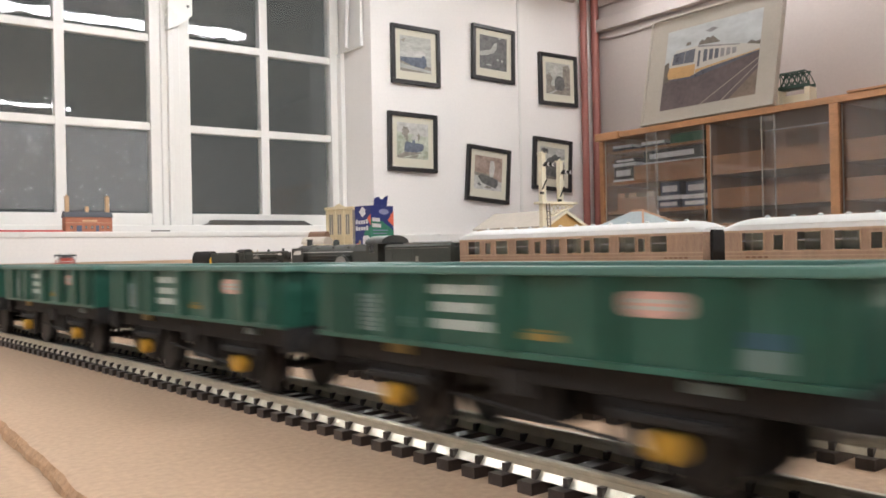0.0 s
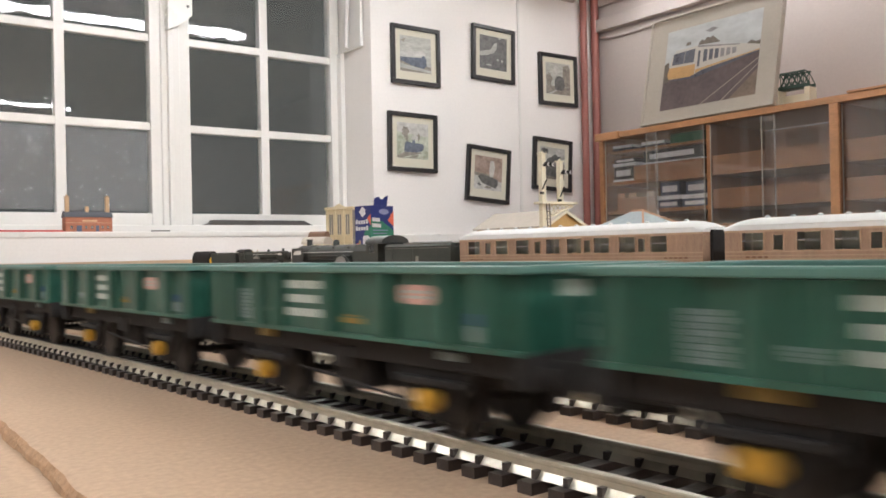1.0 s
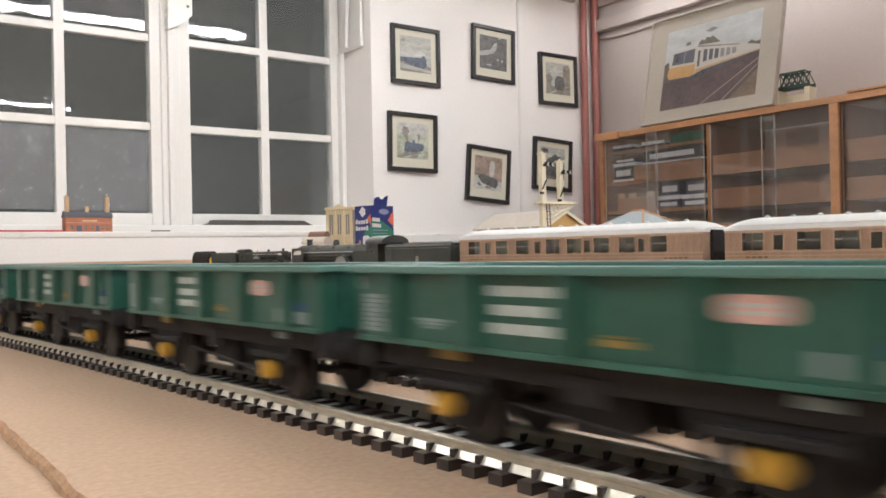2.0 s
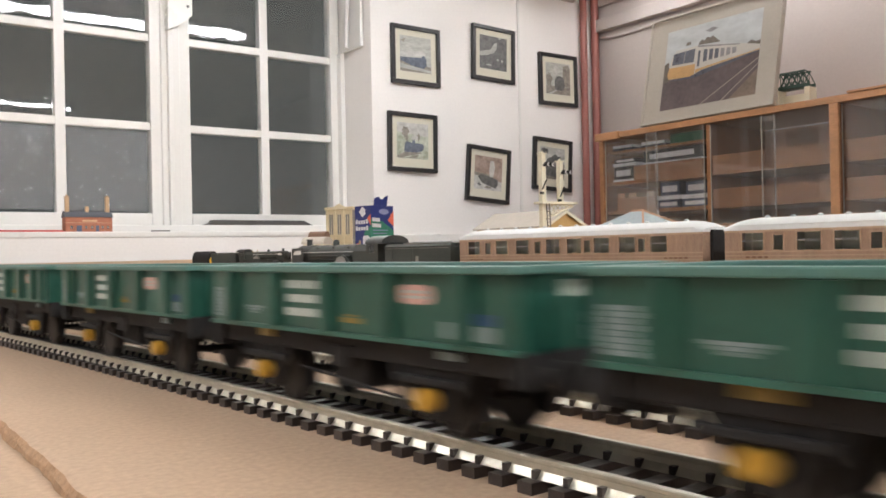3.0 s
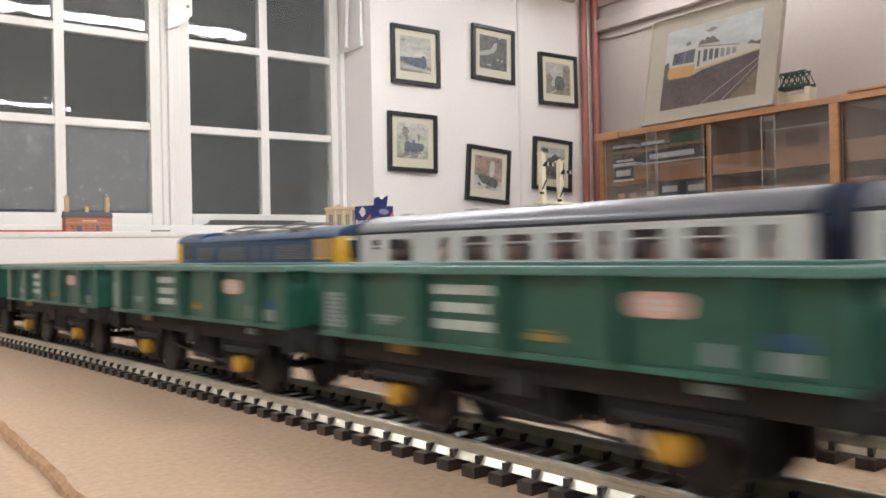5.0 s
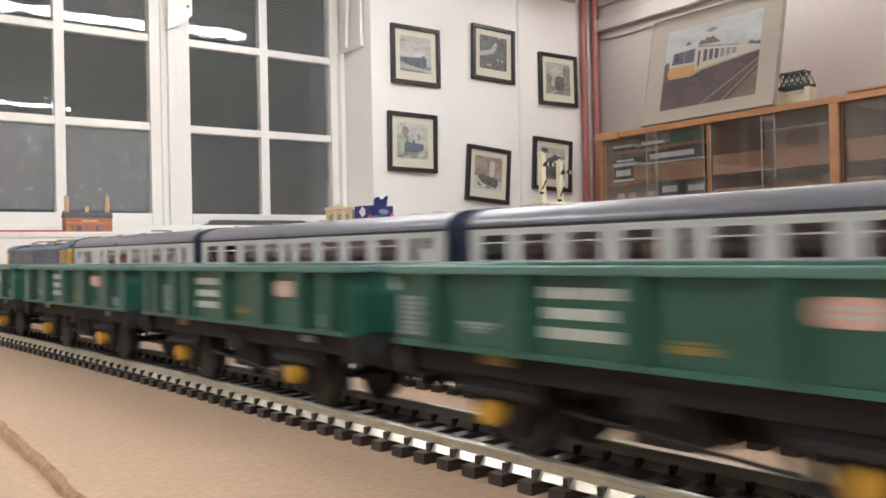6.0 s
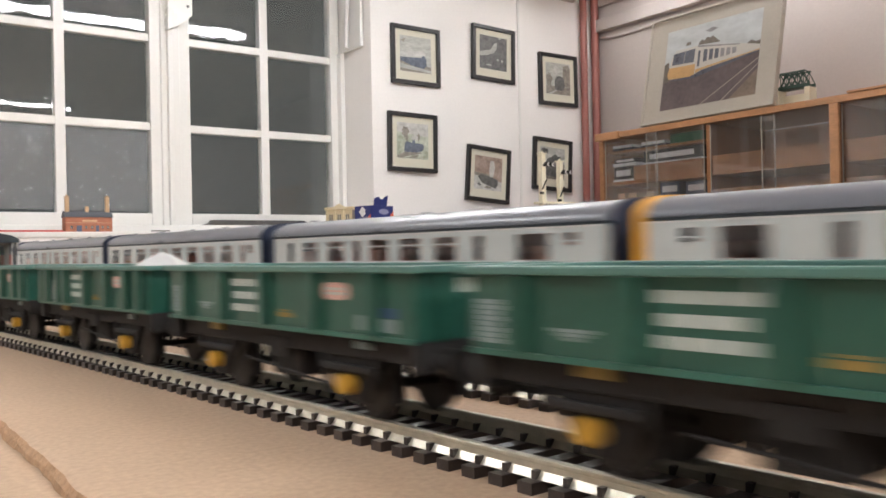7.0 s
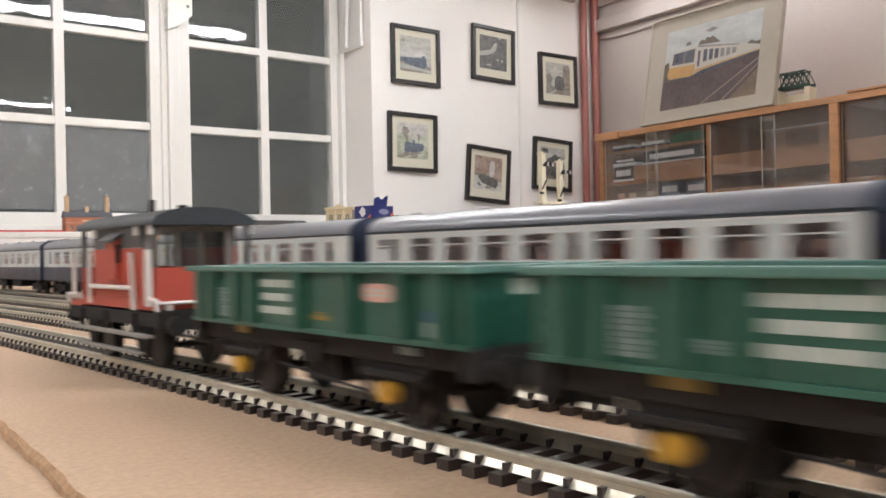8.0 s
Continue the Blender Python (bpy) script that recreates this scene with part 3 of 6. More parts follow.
        box(c, -0.0062, 0.0062, *sorted((s * (L + 0.0058), s * (L + 0.0068))), 0.0078, 0.0092)
        part("coupling", c, M["black"], w)
    for x0, x1, za, zb, k in ((0.0008, 0.0052, 0.0256, 0.0282, "cream_mark"), (0.0065, 0.0118, 0.0184, 0.0206, "grey_mark"), (0.0067, 0.0116, 0.0210, 0.0228, "grey_mark")):
        part("end_plate", box(B(), x0 - 0.008, x1 - 0.008, -L - 0.00014, -L - 0.00002, za, zb), M[k], w)
    return w


def arc_roof(bm, half, eave, crown, y0, y1, drop=0.0, seg=18, power=2.0):
    top = [(half * math.cos(a), eave + (crown - eave) * math.sin(a) ** (2 / power)) for a in np.linspace(0, math.pi, seg)]
    return prism(bm, top + [(-half, eave - drop), (half, eave - drop)] if drop else top, y0, y1, "y")


def build_brake_van():
    v = thing("brake_van", "red and grey goods brake van, white handrails", "brake van", "brake vans")
    H = 0.0340
    X = 0.0151
    cab0, cab1 = -0.0245, 0.0265
    FAR, DECK = 0.0276, 0.0400
    for sx in (1, -1):
        part("side_sill", box(B(), *sorted((sx * X, sx * (X - 0.001))), -H + 0.0013, FAR - 0.0013, 0.0178, 0.0205), M["van_red"], v)
        body = part("side", box(B(), *sorted((sx * X, sx * (X - 0.001))), cab0, cab1 - 0.011, 0.0206, 0.0358), M["van_red"], v)
    for y in (cab0, cab1 - 0.012):
        part("bulkhead", box(B(), -X + 0.0011, X - 0.0011, y, y + 0.001, 0.0178, 0.0299), M["van_red"], v)
    for y in (-H, FAR - 0.0012):
        part("end_panel", box(B(), -X, X, y, y + 0.0012, 0.0178, 0.0299), M["van_red"], v)
    for i in range(9):
        y = cab0 + 0.001 + i * 0.0042
        g = B()
        box(g, -X - 0.00012, -X + 0.0001, y, y + 0.0038, 0.0208, 0.0356)
        part("plank", g, M["van_red"], body)
    for sx in (-1, 1):
        part("upper_side", box(B(), *sorted((sx * X, sx * (X - 0.001))), cab0, cab1 - 0.011, 0.0359, 0.0432), M["van_grey"], v, "dark grey upper planking")
    for y in (cab0, cab1 - 0.012):
        u = B()
        for x0, x1 in ((-X + 0.001, -0.0115), (-0.0045, -0.0030), (0.0030, 0.0045), (0.0115, X - 0.001)):
            box(u, x0, x1, y, y + 0.001, 0.0300, 0.0432)
        box(u, -X + 0.001, X - 0.001, y, y + 0.001, 0.0405, 0.0432)
        part("window_frame", u, M["stone_grey"], v, "pale grey bulkhead framing")
    for y in (cab0, cab1 - 0.012):
        for x0 in (-0.0115, -0.0030, 0.0045):
            part("window", box(B(), x0, x0 + (0.006 if x0 == -0.003 else 0.007), y + 0.0003, y + 0.0007, 0.0300, 0.0405), M["pane_tint"], v)
    for x in (-X, X):
        d = B()
        s = -1 if x < 0 else 1
        prism(d, [(0, 0.0395), (s * 0.0018, 0.0380), (s * 0.0018, 0.0265), (0, 0.0245)], -0.0085, -0.0010, "y")
        for q in d.verts:
            q.co.x += x
        duck = part("ducket", d, M["van_red"], v, "projecting side lookout")
        part("lookout_window", box(B(), x + s * 0.0003, x + s * 0.0016, -0.0090, -0.0086, 0.0315, 0.0370), M["dark_glass"], duck)
        hd = B()
        prism(hd, [(0, 0.0408), (s * 0.0036, 0.0384), (s * 0.0036, 0.0376), (0, 0.0397)], -0.0105, 0.0008, "y")
        for q in hd.verts:
            q.co.x += x
        part("hood", hd, M["van_grey"], duck)
    for y in (-H + 0.0006, FAR - 0.0006):
        for x in (-X + 0.0006, X - 0.0006):
            part("corner_post", box(B(), x - 0.0006, x + 0.0006, y - 0.0006, y + 0.0006, 0.0300, 0.0430), M["van_grey"], v)
    roof = arc_roof(B(), X + 0.0012, 0.0428, 0.0475, -H - 0.002, FAR + 0.0012, 0.0006)
    rf = part("roof", roof, M["roof_dark"], v, smooth=True)
    part("stove_pipe", rod(B(), (0.004, 0.014, 0.046), (0.004, 0.014, 0.0525), 0.0011, 10), M["black"], rf, smooth=True)
    part("lamp_vent", rod(B(), (0, -0.02, 0.0465), (0, -0.02, 0.0488), 0.0016, 10), M["black"], rf, smooth=True)
    for sx in (-1, 1):
        x = sx * (X + 0.0009)
        for pts in (((-0.0190, 0.0345), (-0.0205, 0.0175)), ((0.0175, 0.0345), (0.0175, 0.0185)), ((-0.0200, 0.0240), (0.0175, 0.0240)),
                    ((-H + 0.001, 0.0345), (-H + 0.001, 0.0195)), ((H - 0.001, 0.0345), (H - 0.001, 0.0205)), ((FAR, 0.0210), (DECK - 0.001, 0.0210)), ((DECK - 0.001, 0.0210), (DECK - 0.001, 0.0182)), ((-H + 0.001, 0.0212), (-H - 0.004, 0.0205)), ((-H - 0.004, 0.0205), (-H - 0.004, 0.0178))):
            (ya, za), (yb, zb) = pts
            part("handrail", rod(B(), (x, ya, za), (x, yb, zb), 0.0007, 8), M["white_part"], v, "white handrail", True)
        part("corner_board", box(B(), *sorted((x - 0.0004, x + 0.0004)), -H + 0.0004, -H + 0.0038, 0.0190, 0.0352), M["white_part"], v, "white painted pillar")
        for y in (-0.020, 0.004, 0.026):
            part("footboard_bracket", box(B(), *sorted((sx * 0.0150, sx * 0.0162)), y, y + 0.0012, 0.0108, 0.0165), M["black"], v)
        part("footboard", box(B(), *sorted((sx * 0.0150, sx * 0.0180)), -H + 0.001, DECK - 0.001, 0.0100, 0.0109, 0.0002), M["stone_grey"], v, "grey running board")
        part("lower_footboard", box(B(), *sorted((sx * 0.0150, sx * 0.0176)), -0.026, 0.026, 0.0048, 0.0056, 0.0002), M["stone_grey"], v)
        part("solebar", box(B(), *sorted((sx * 0.0125, sx * 0.0150)), -H, DECK, 0.0130, 0.0170), M["black"], v)
        for ya in (-0.021, 0.021):
            g = B()
            prism(g, [(ya - 0.0055, 0.0132), (ya + 0.0055, 0.0132), (ya + 0.0026, 0.0036), (ya - 0.0026, 0.0036)], *sorted((sx * 0.0120, sx * 0.0138)), "x")
            part("axle_guard", g, M["black"], v)
        for y in (-H + 0.0012, -0.0225, 0.0140):
            part("lamp_bracket", box(B(), *sorted((sx * X, sx * (X + 0.0009))), y - 0.001, y + 0.001, 0.0395, 0.0422), M["white_part"], v, "white lamp bracket")
    for y in (-H, DECK):
        e = 0.0009 if y > 0 else -0.0009
        part("end_rail", rod(B(), (-X, y + e, 0.0198), (X, y + e, 0.0198), 0.0005, 8), M["white_part"], v, smooth=True)
        part("lamp_iron", box(B(), -0.0120, -0.0105, *sorted((y, y + e)), 0.0165, 0.0195), M["white_part"], v)
    f = B()
    box(f, -0.0123, 0.0123, -H, DECK, 0.0140, 0.0170)
    box(f, -X, X, -H - 0.0012, -H - 0.0001, 0.0118, 0.0177)
    box(f, -X, X, DECK + 0.0001, DECK + 0.0012, 0.0118, 0.0177)
    part("underframe", f, M["black"], v)
    part("platform", box(B(), -X, X, FAR + 0.0001, DECK, 0.0171, 0.0190), M["van_red"], v, "red end platform")
    for ya in (-0.021, 0.021):
        wheelset(v, ya, 0.0064)
    for s in (-1, 1):
        end = -H if s < 0 else DECK
        buffers(v, end + s * 0.0012, reach=0.0062)
        part("coupling", box(B(), -0.0040, 0.0040, *sorted((end, end + s * 0.014)), 0.0082, 0.0094), M["black"], v)
    return v


def bogie(parent, y, half=0.017, r=0.006):
    g = B()
    for x in (-0.0118, 0.0118):
        prism(g, [(y - half, 0.0098), (y + half, 0.0098), (y + half - 0.003, 0.0062), (y + 0.006, 0.0048), (y - 0.006, 0.0048), (y - half + 0.003, 0.0062)], x - 0.0009, x + 0.0009, "x")
        for d in (-0.0165, 0.0165):
            box(g, x - 0.0016, x + 0.0016, y + d * 0.75 - 0.002, y + d * 0.75 + 0.002, 0.0035, 0.0085)
    bo = part("bogie", g, M["black"], parent)
    for d in (-0.0125, 0.0125):
        wheelset(bo, y + d, r)


def side_with_windows(bm, x, y0, y1, z0, z1, holes, t=0.0008):
    """One side wall from z0 to z1 with openings (ya, yb, za, zb) in order along y."""
    ys = sorted({y0, y1, *(h[0] for h in holes), *(h[1] for h in holes)})
    zs = sorted({z0, z1, *(h[2] for h in holes), *(h[3] for h in holes)})
    sides = [[[bm.verts.new((u, yy, zz)) for zz in zs] for yy in ys] for u in (x, x - math.copysign(t, x))]

    def solid(i, j):
        if not (0 <= i < len(ys) - 1 and 0 <= j < len(zs) - 1):
            return False
        my, mz = (ys[i] + ys[i + 1]) / 2, (zs[j] + zs[j + 1]) / 2
        return not any(h[0] < my < h[1] and h[2] < mz < h[3] for h in holes)
    for i in range(len(ys) - 1):
        for j in range(len(zs) - 1):
            if not solid(i, j):
                continue
            for g in sides:
                bm.faces.new((g[i][j], g[i + 1][j], g[i + 1][j + 1], g[i][j + 1]))
            p, q = sides
            for ok, a, b in ((solid(i - 1, j), (i, j), (i, j + 1)), (solid(i + 1, j), (i + 1, j), (i + 1, j + 1)), (solid(i, j - 1), (i, j), (i + 1, j)), (solid(i, j + 1), (i, j + 1), (i + 1, j + 1))):
                if not ok:
                    bm.faces.new((p[a[0]][a[1]], p[b[0]][b[1]], q[b[0]][b[1]], q[a[0]][a[1]]))
    loose = [v for v in bm.verts if not v.link_faces]
    bmesh.ops.delete(bm, geom=loose, context="VERTS")
    bmesh.ops.recalc_face_normals(bm, faces=bm.faces)
    return bm


def build_coach(plan, half, flip=False):
    """A corridor coach in white and dark blue. plan: kinds and middles of the openings from its far end; flip turns it end for end."""
    c = thing("passenger_coach", "white and dark blue model passenger coach, grey roof", "coach", "express train")
    H, X = half, 0.0180
    zs, ze = 0.0258, 0.0418
    holes, barred = [], set()
    for kind, y in plan:
        w = {"w": 0.0150, "d": 0.0058, "t": 0.0062, "g": 0.0172}[kind] / 2
        y = -y if flip else y
        holes.append((y - w, y + w, 0.0345 if kind == "t" else 0.0290, 0.0392))
        if kind in "wt":
            barred.add(holes[-1])
    holes.sort()
    for x in (-X, X):
        s = math.copysign(1, x)
        part("upper_side", side_with_windows(B(), x, -H, H, zs, ze, holes), M["coach_white"], c, "white upper side")
        part("lower_side", box(B(), *sorted((x, x - s * 0.0008)), -H, H, 0.0135, zs), M["coach_blue"], c, "dark blue lower side")
        part("cantrail", box(B(), *sorted((x + s * 0.0002, x - s * 0.0006)), -H, H, 0.0419, 0.0430), M["roof_dark"], c)
        part("white_line", box(B(), *sorted((x + s * 0.0001, x - s * 0.0002)), -H, H, 0.0411, 0.0416), M["white_part"], c)
        for y in np.arange(-H + 0.0135, H, 0.0305):
            part("door_line", box(B(), *sorted((x + s * 0.00012, x - s * 0.0002)), y, y + 0.0003, 0.0140, 0.0290), M["gangway"], c)
    part("roof", arc_roof(B(), X + 0.0003, 0.0431, 0.0512, -H - 0.0004, H + 0.0004, 0.0, 26, power=2.15), M["coach_roof"], c, "grey curved roof", True)
    for k, y in enumerate(np.linspace(-H + 0.02, H - 0.02, 9)):
        part("roof_vent", ball(B(), (0.0035 if k % 2 else -0.0035, y, 0.0510), 0.0016, 1, 1.3, 0.7), M["coach_roof"], c, smooth=True)
    for h in holes:
        for x in (-X, X):
            s = math.copysign(1, x)
            w = part("window", box(B(), *sorted((x - s * 0.0002, x - s * 0.0005)), h[0], h[1], h[2], h[3]), M["pane_tint"], c)
            if h in barred:
                part("window_bar", box(B(), *sorted((x + s * 0.0001, x - s * 0.0003)), h[0] - 0.0004, h[1] + 0.0004, 0.0358, 0.0363), M["white_part"], w)
            part("window_rim", box(B(), *sorted((x + s * 0.00015, x - s * 0.0002)), h[0] - 0.0002, h[1] + 0.0002, h[2] - 0.0005, h[2]), M["silver"], w)
    inn = B()
    box(inn, -X + 0.001, X - 0.001, -H + 0.001, H - 0.001, 0.0180, 0.0190)
    box(inn, 0.0060, 0.0066, -H + 0.001, H - 0.001, 0.0190, 0.0418)
    part("interior", inn, M["seat"], c)
    for y in np.arange(-H + 0.012, H - 0.012, 0.0219):
        st = box(B(), -X + 0.002, 0.005, y, y + 0.004, 0.0190, 0.0345, 0.0006)
        box(st, -X + 0.002, 0.005, y - 0.005, y, 0.0190, 0.0265)
        part("seat", st, M["seat"], c, "red-brown moulded seat")
    u = B()
    box(u, -0.0150, 0.0150, -H, H, 0.0125, 0.0179)
    box(u, -0.0145, 0.0145, -0.045, -0.015, 0.0060, 0.0125, 0.0006)
    box(u, -0.0145, 0.0145, 0.008, 0.035, 0.0060, 0.0125, 0.0006)
    part("underframe", u, M["black"], c)
    for y in (-0.092, 0.092):
        bogie(c, y)
    for s in (-1, 1):
        g = B()
        box(g, -0.0085, 0.0085, *sorted((s * H, s * (H + 0.0030))), 0.0140, 0.0440, 0.0005)
        part("gangway", g, M["gangway"], c, "dark corridor connection")
    return c


def coach_end(parent, s, half, material, label):
    g = B()
    X, y = 0.0186, s * (half + 0.0013)
    prof = [(X, 0.0140)] + [(X * math.cos(a), 0.0430 + 0.0087 * math.sin(a) ** 0.8) for a in np.linspace(0.0, math.pi, 18)] + [(-X, 0.0140)]
    prism(g, prof, *sorted((y - 0.0012, y + (0.0034 * s if material == "orange" else 0.0016 * s))), "y")
    return part("end_panel", g, M[material], parent, label)


def build_electric_loco():
    c = thing("electric_locomotive", "blue electric locomotive with yellow cab ends", "locomotive", "express train")
    H, X = 0.1150, 0.0176
    b = B()
    box(b, -X, X, -H + 0.012, H - 0.012, 0.0100, 0.0415, 0.0008)
    part("body", b, M["loco_blue"], c)
    part("roof", arc_roof(B(), X, 0.0415, 0.0462, -H + 0.040, H - 0.040, 0.0004, power=2.4), M["loco_blue"], c, "blue roof", True)
    for s in (-1, 1):
        e = B()
        prism(e, [(H - 0.012, 0.0100), (H - 0.001, 0.0100), (H, 0.0180), (H - 0.0005, 0.0290), (H - 0.0055, 0.0420), (H - 0.012, 0.0420)], -X + 0.0002, X - 0.0002, "x")
        for v in e.verts:
            v.co.y *= s
            if abs(v.co.y) > H - 0.003:
                v.co.x *= 0.93
        bmesh.ops.recalc_face_normals(e, faces=e.faces)
        cab = part("cab_front", e, M["loco_yellow"], c, "yellow cab front")
        for x in (-0.0085, 0, 0.0085):
            wd = box(B(), x - 0.0038, x + 0.0038, -0.0003, 0.0003, -0.0048, 0.0048)
            for v in wd.verts:
                v.co = Vector((v.co.x, s * (H - 0.0025 + v.co.y - v.co.z * 0.38), 0.0352 + v.co.z))
            part("windscreen", wd, M["dark_glass"], cab)
            rim = box(B(), x - 0.0042, x + 0.0042, -0.0002, 0.0002, 0.0046, 0.0053)
            for v in rim.verts:
                v.co = Vector((v.co.x, s * (H - 0.0022 + v.co.y - v.co.z * 0.38), 0.0352 + v.co.z))
            part("window_frame", rim, M["silver"], cab)
        part("head_code_box", box(B(), -0.006, 0.006, *sorted((s * (H - 0.0005), s * (H + 0.0004))), 0.0205, 0.0245), M["white_part"], cab)
        part("lamp_band", box(B(), -0.012, 0.012, *sorted((s * (H - 0.001), s * (H + 0.0003))), 0.0265, 0.0272), M["black"], cab)
        part("cab_roof", arc_roof(B(), X, 0.0420, 0.0485, *sorted((s * (H - 0.006), s * (H - 0.041))), 0.0005, power=2.2), M["loco_blue"], c, "domed blue cab roof", True)
        for x in (-X, X):
            w = B()
            sg = math.copysign(1, x)
            box(w, *sorted((x, x + sg * 0.0003)), *sorted((s * (H - 0.0135), s * (H - 0.0315))), 0.0300, 0.0408)
            part("cab_window", w, M["loco_yellow" if s < 0 else "loco_blue"], c, "framed cab side window")
            w = B()
            box(w, *sorted((x + sg * 0.0002, x + sg * 0.0005)), *sorted((s * (H - 0.0145), s * (H - 0.021))), 0.0312, 0.0400)
            box(w, *sorted((x + sg * 0.0002, x + sg * 0.0005)), *sorted((s * (H - 0.0225), s * (H - 0.0305))), 0.0312, 0.0400)
            part("pane", w, M["case_tan" if s < 0 else "dark_glass"], c)
        buffers(c, s * (H - 0.0012), 0.0140)
    for x in (-X, X):
        sg = math.copysign(1, x)
        for ya, yb in ((-0.078, -0.038), (-0.031, -0.022), (-0.015, -0.006), (0.002, 0.040), (0.048, 0.076)):
            fr = box(B(), *sorted((x, x + sg * 0.0003)), ya, yb, 0.0300, 0.0392)
            gr = part("grille", fr, M["loco_blue"], c)
            for k in range(9):
                part("louvre", box(B(), *sorted((x + sg * 0.0002, x + sg * 0.0008)), ya + 0.0008, yb - 0.0008, 0.0306 + k * 0.0009, 0.0309 + k * 0.0009), M["stone_grey"], gr)
        part("waist_band", box(B(), *sorted((x, x + sg * 0.0003)), -H + 0.014, H - 0.014, 0.0278, 0.0283), M["coach_blue"], c)
        part("gutter", box(B(), *sorted((x, x + sg * 0.0005)), -H + 0.014, H - 0.014, 0.0412, 0.0418), M["coach_blue"], c)
        part("emblem", box(B(), *sorted((x, x + sg * 0.0003)), -0.008, 0.006, 0.0190, 0.0250), M["white_part"], c)
    for y in (-0.040, 0.030):
        pan = part("pantograph", rod(B(), (-0.011, y - 0.012, 0.0504), (0.011, y - 0.012, 0.0504), 0.0007, 6), M["stone_grey"], c, "folded grey pantograph")
        part("collector", rod(B(), (-0.011, y - 0.016, 0.0504), (0.011, y - 0.016, 0.0504), 0.0007, 6), M["stone_grey"], pan)
        for x in (-0.009, 0.009):
            part("lower_arm", rod(B(), (x, y - 0.020, 0.0472), (x * 0.8, y + 0.022, 0.0490), 0.0005, 6), M["stone_grey"], pan)
            part("upper_arm", rod(B(), (x * 0.8, y + 0.022, 0.0492), (x, y - 0.012, 0.0502), 0.0005, 6), M["stone_grey"], pan)
            part("insulator", rod(B(), (x, y, 0.0455), (x, y, 0.0485), 0.0013, 8), M["stone_grey"], pan)
    for y in np.linspace(-0.06, 0.06, 7):
        part("roof_box", box(B(), -0.006, 0.006, y - 0.003, y + 0.003, 0.0455, 0.0478, 0.0004), M["stone_grey"], c)
    u = B()
    box(u, -0.0140, 0.0140, -H + 0.013, H - 0.013, 0.0060, 0.0100)
    part("underframe", u, M["black"], c)
    for y in (-0.068, 0.068):
        bogie(c, y, 0.022, 0.0075)
    return c


def build_teak_coach(holes):
    c = thing("teak_coach", "varnished teak model coach with white roof", "coach", "teak coaches")
    H, X = 0.1250, 0.0178
    hs = [(y, y + (0.0145 if k == "w" else 0.0062), 0.0295 if k == "w" else 0.0298, 0.0405 if k == "w" else 0.0390) for y, k in holes]
    for y in (-H + 0.0004, H - 0.0004):
        part("end_wall", box(B(), -X + 0.0008, X - 0.0008, y - 0.0004, y + 0.0004, 0.0120, 0.0424), M["teak"], c)
    for x in (-X, X):
        s = math.copysign(1, x)
        body = part("side", side_with_windows(B(), x, -H, H, 0.0110, 0.0424, hs), M["teak"], c)
        for z, w in ((0.0287, 0.0004), (0.0262, 0.0003), (0.0240, 0.0003), (0.0418, 0.0006)):
            part("beading", box(B(), *sorted((x, x + s * 0.00035)), -H, H, z - w, z + w), M["teak_gold"], body)
        for y in np.arange(-H + 0.004, H, 0.0125):
            part("beading", box(B(), *sorted((x, x + s * 0.0003)), y, y + 0.0005, 0.0112, 0.0236), M["teak_gold"], body)
        for y0, y1, za, zb in hs:
            fr = B()
            e = 0.0007
            a, d = sorted((x, x + s * 0.0006))
            box(fr, a, d, y0 - e, y0, za - e, zb + e)
            box(fr, a, d, y1, y1 + e, za - e, zb + e)
            box(fr, a, d, y0, y1, zb, zb + e)
            box(fr, a, d, y0, y1, za - e, za)
            w = part("window", fr, M["teak_gold"], c, "teak framed window")
            part("pane", box(B(), *sorted((x - s * 0.0002, x - s * 0.0005)), y0, y1, za, zb), M["pane_tint"], w)
            if y1 - y0 > 0.01:
                part("window_bar", box(B(), *sorted((x + s * 0.0003, x - s * 0.0001)), y0, y1, 0.0353, 0.0358), M["silver"], w)
        for y0, n in ((-0.113, 5), (0.095, 4)):
            for k in range(n):
                part("lettering_bar", box(B(), *sorted((x + s * 0.0001, x + s * 0.0003)), y0 + k * 0.0042, y0 + k * 0.0042 + 0.0026, 0.0246, 0.0258), M["teak_dark"], c)
    r = B()
    rings = []
    for y, k in ((-H - 0.0005, 0.45), (-H + 0.002, 0.62), (-H + 0.006, 0.82), (-H + 0.011, 0.94), (-H + 0.017, 1.0), (H - 0.017, 1.0), (H - 0.011, 0.94), (H - 0.006, 0.82), (H - 0.002, 0.62), (H + 0.0005, 0.45)):
        rings.append([r.verts.new(((X + 0.0005) * math.cos(a), y, 0.0424 + 0.0082 * k * math.sin(a) ** 0.8)) for a in np.linspace(0, math.pi, 17)])
    for p, q in zip(rings, rings[1:]):
        for i in range(16):
            r.faces.new((p[i], p[i + 1], q[i + 1], q[i]))
        r.faces.new((p[16], p[0], q[0], q[16]))
    for p in (rings[0], rings[-1]):
        r.faces.new(p)
    bmesh.ops.recalc_face_normals(r, faces=r.faces)
    roof = part("roof", r, M["white_roof"], c, "white domed roof", True)
    for k, y in enumerate(np.linspace(-H + 0.022, H - 0.022, 13)):
        part("roof_vent", ball(B(), (-0.003, y, 0.0508), 0.0016, 1, 1.2, 0.7), M["white_roof"], roof, smooth=True)
    part("gutter", box(B(), -X - 0.0004, -X + 0.0004, -H + 0.006, H - 0.006, 0.0452, 0.0456), M["white_roof"], roof)
    f = B()
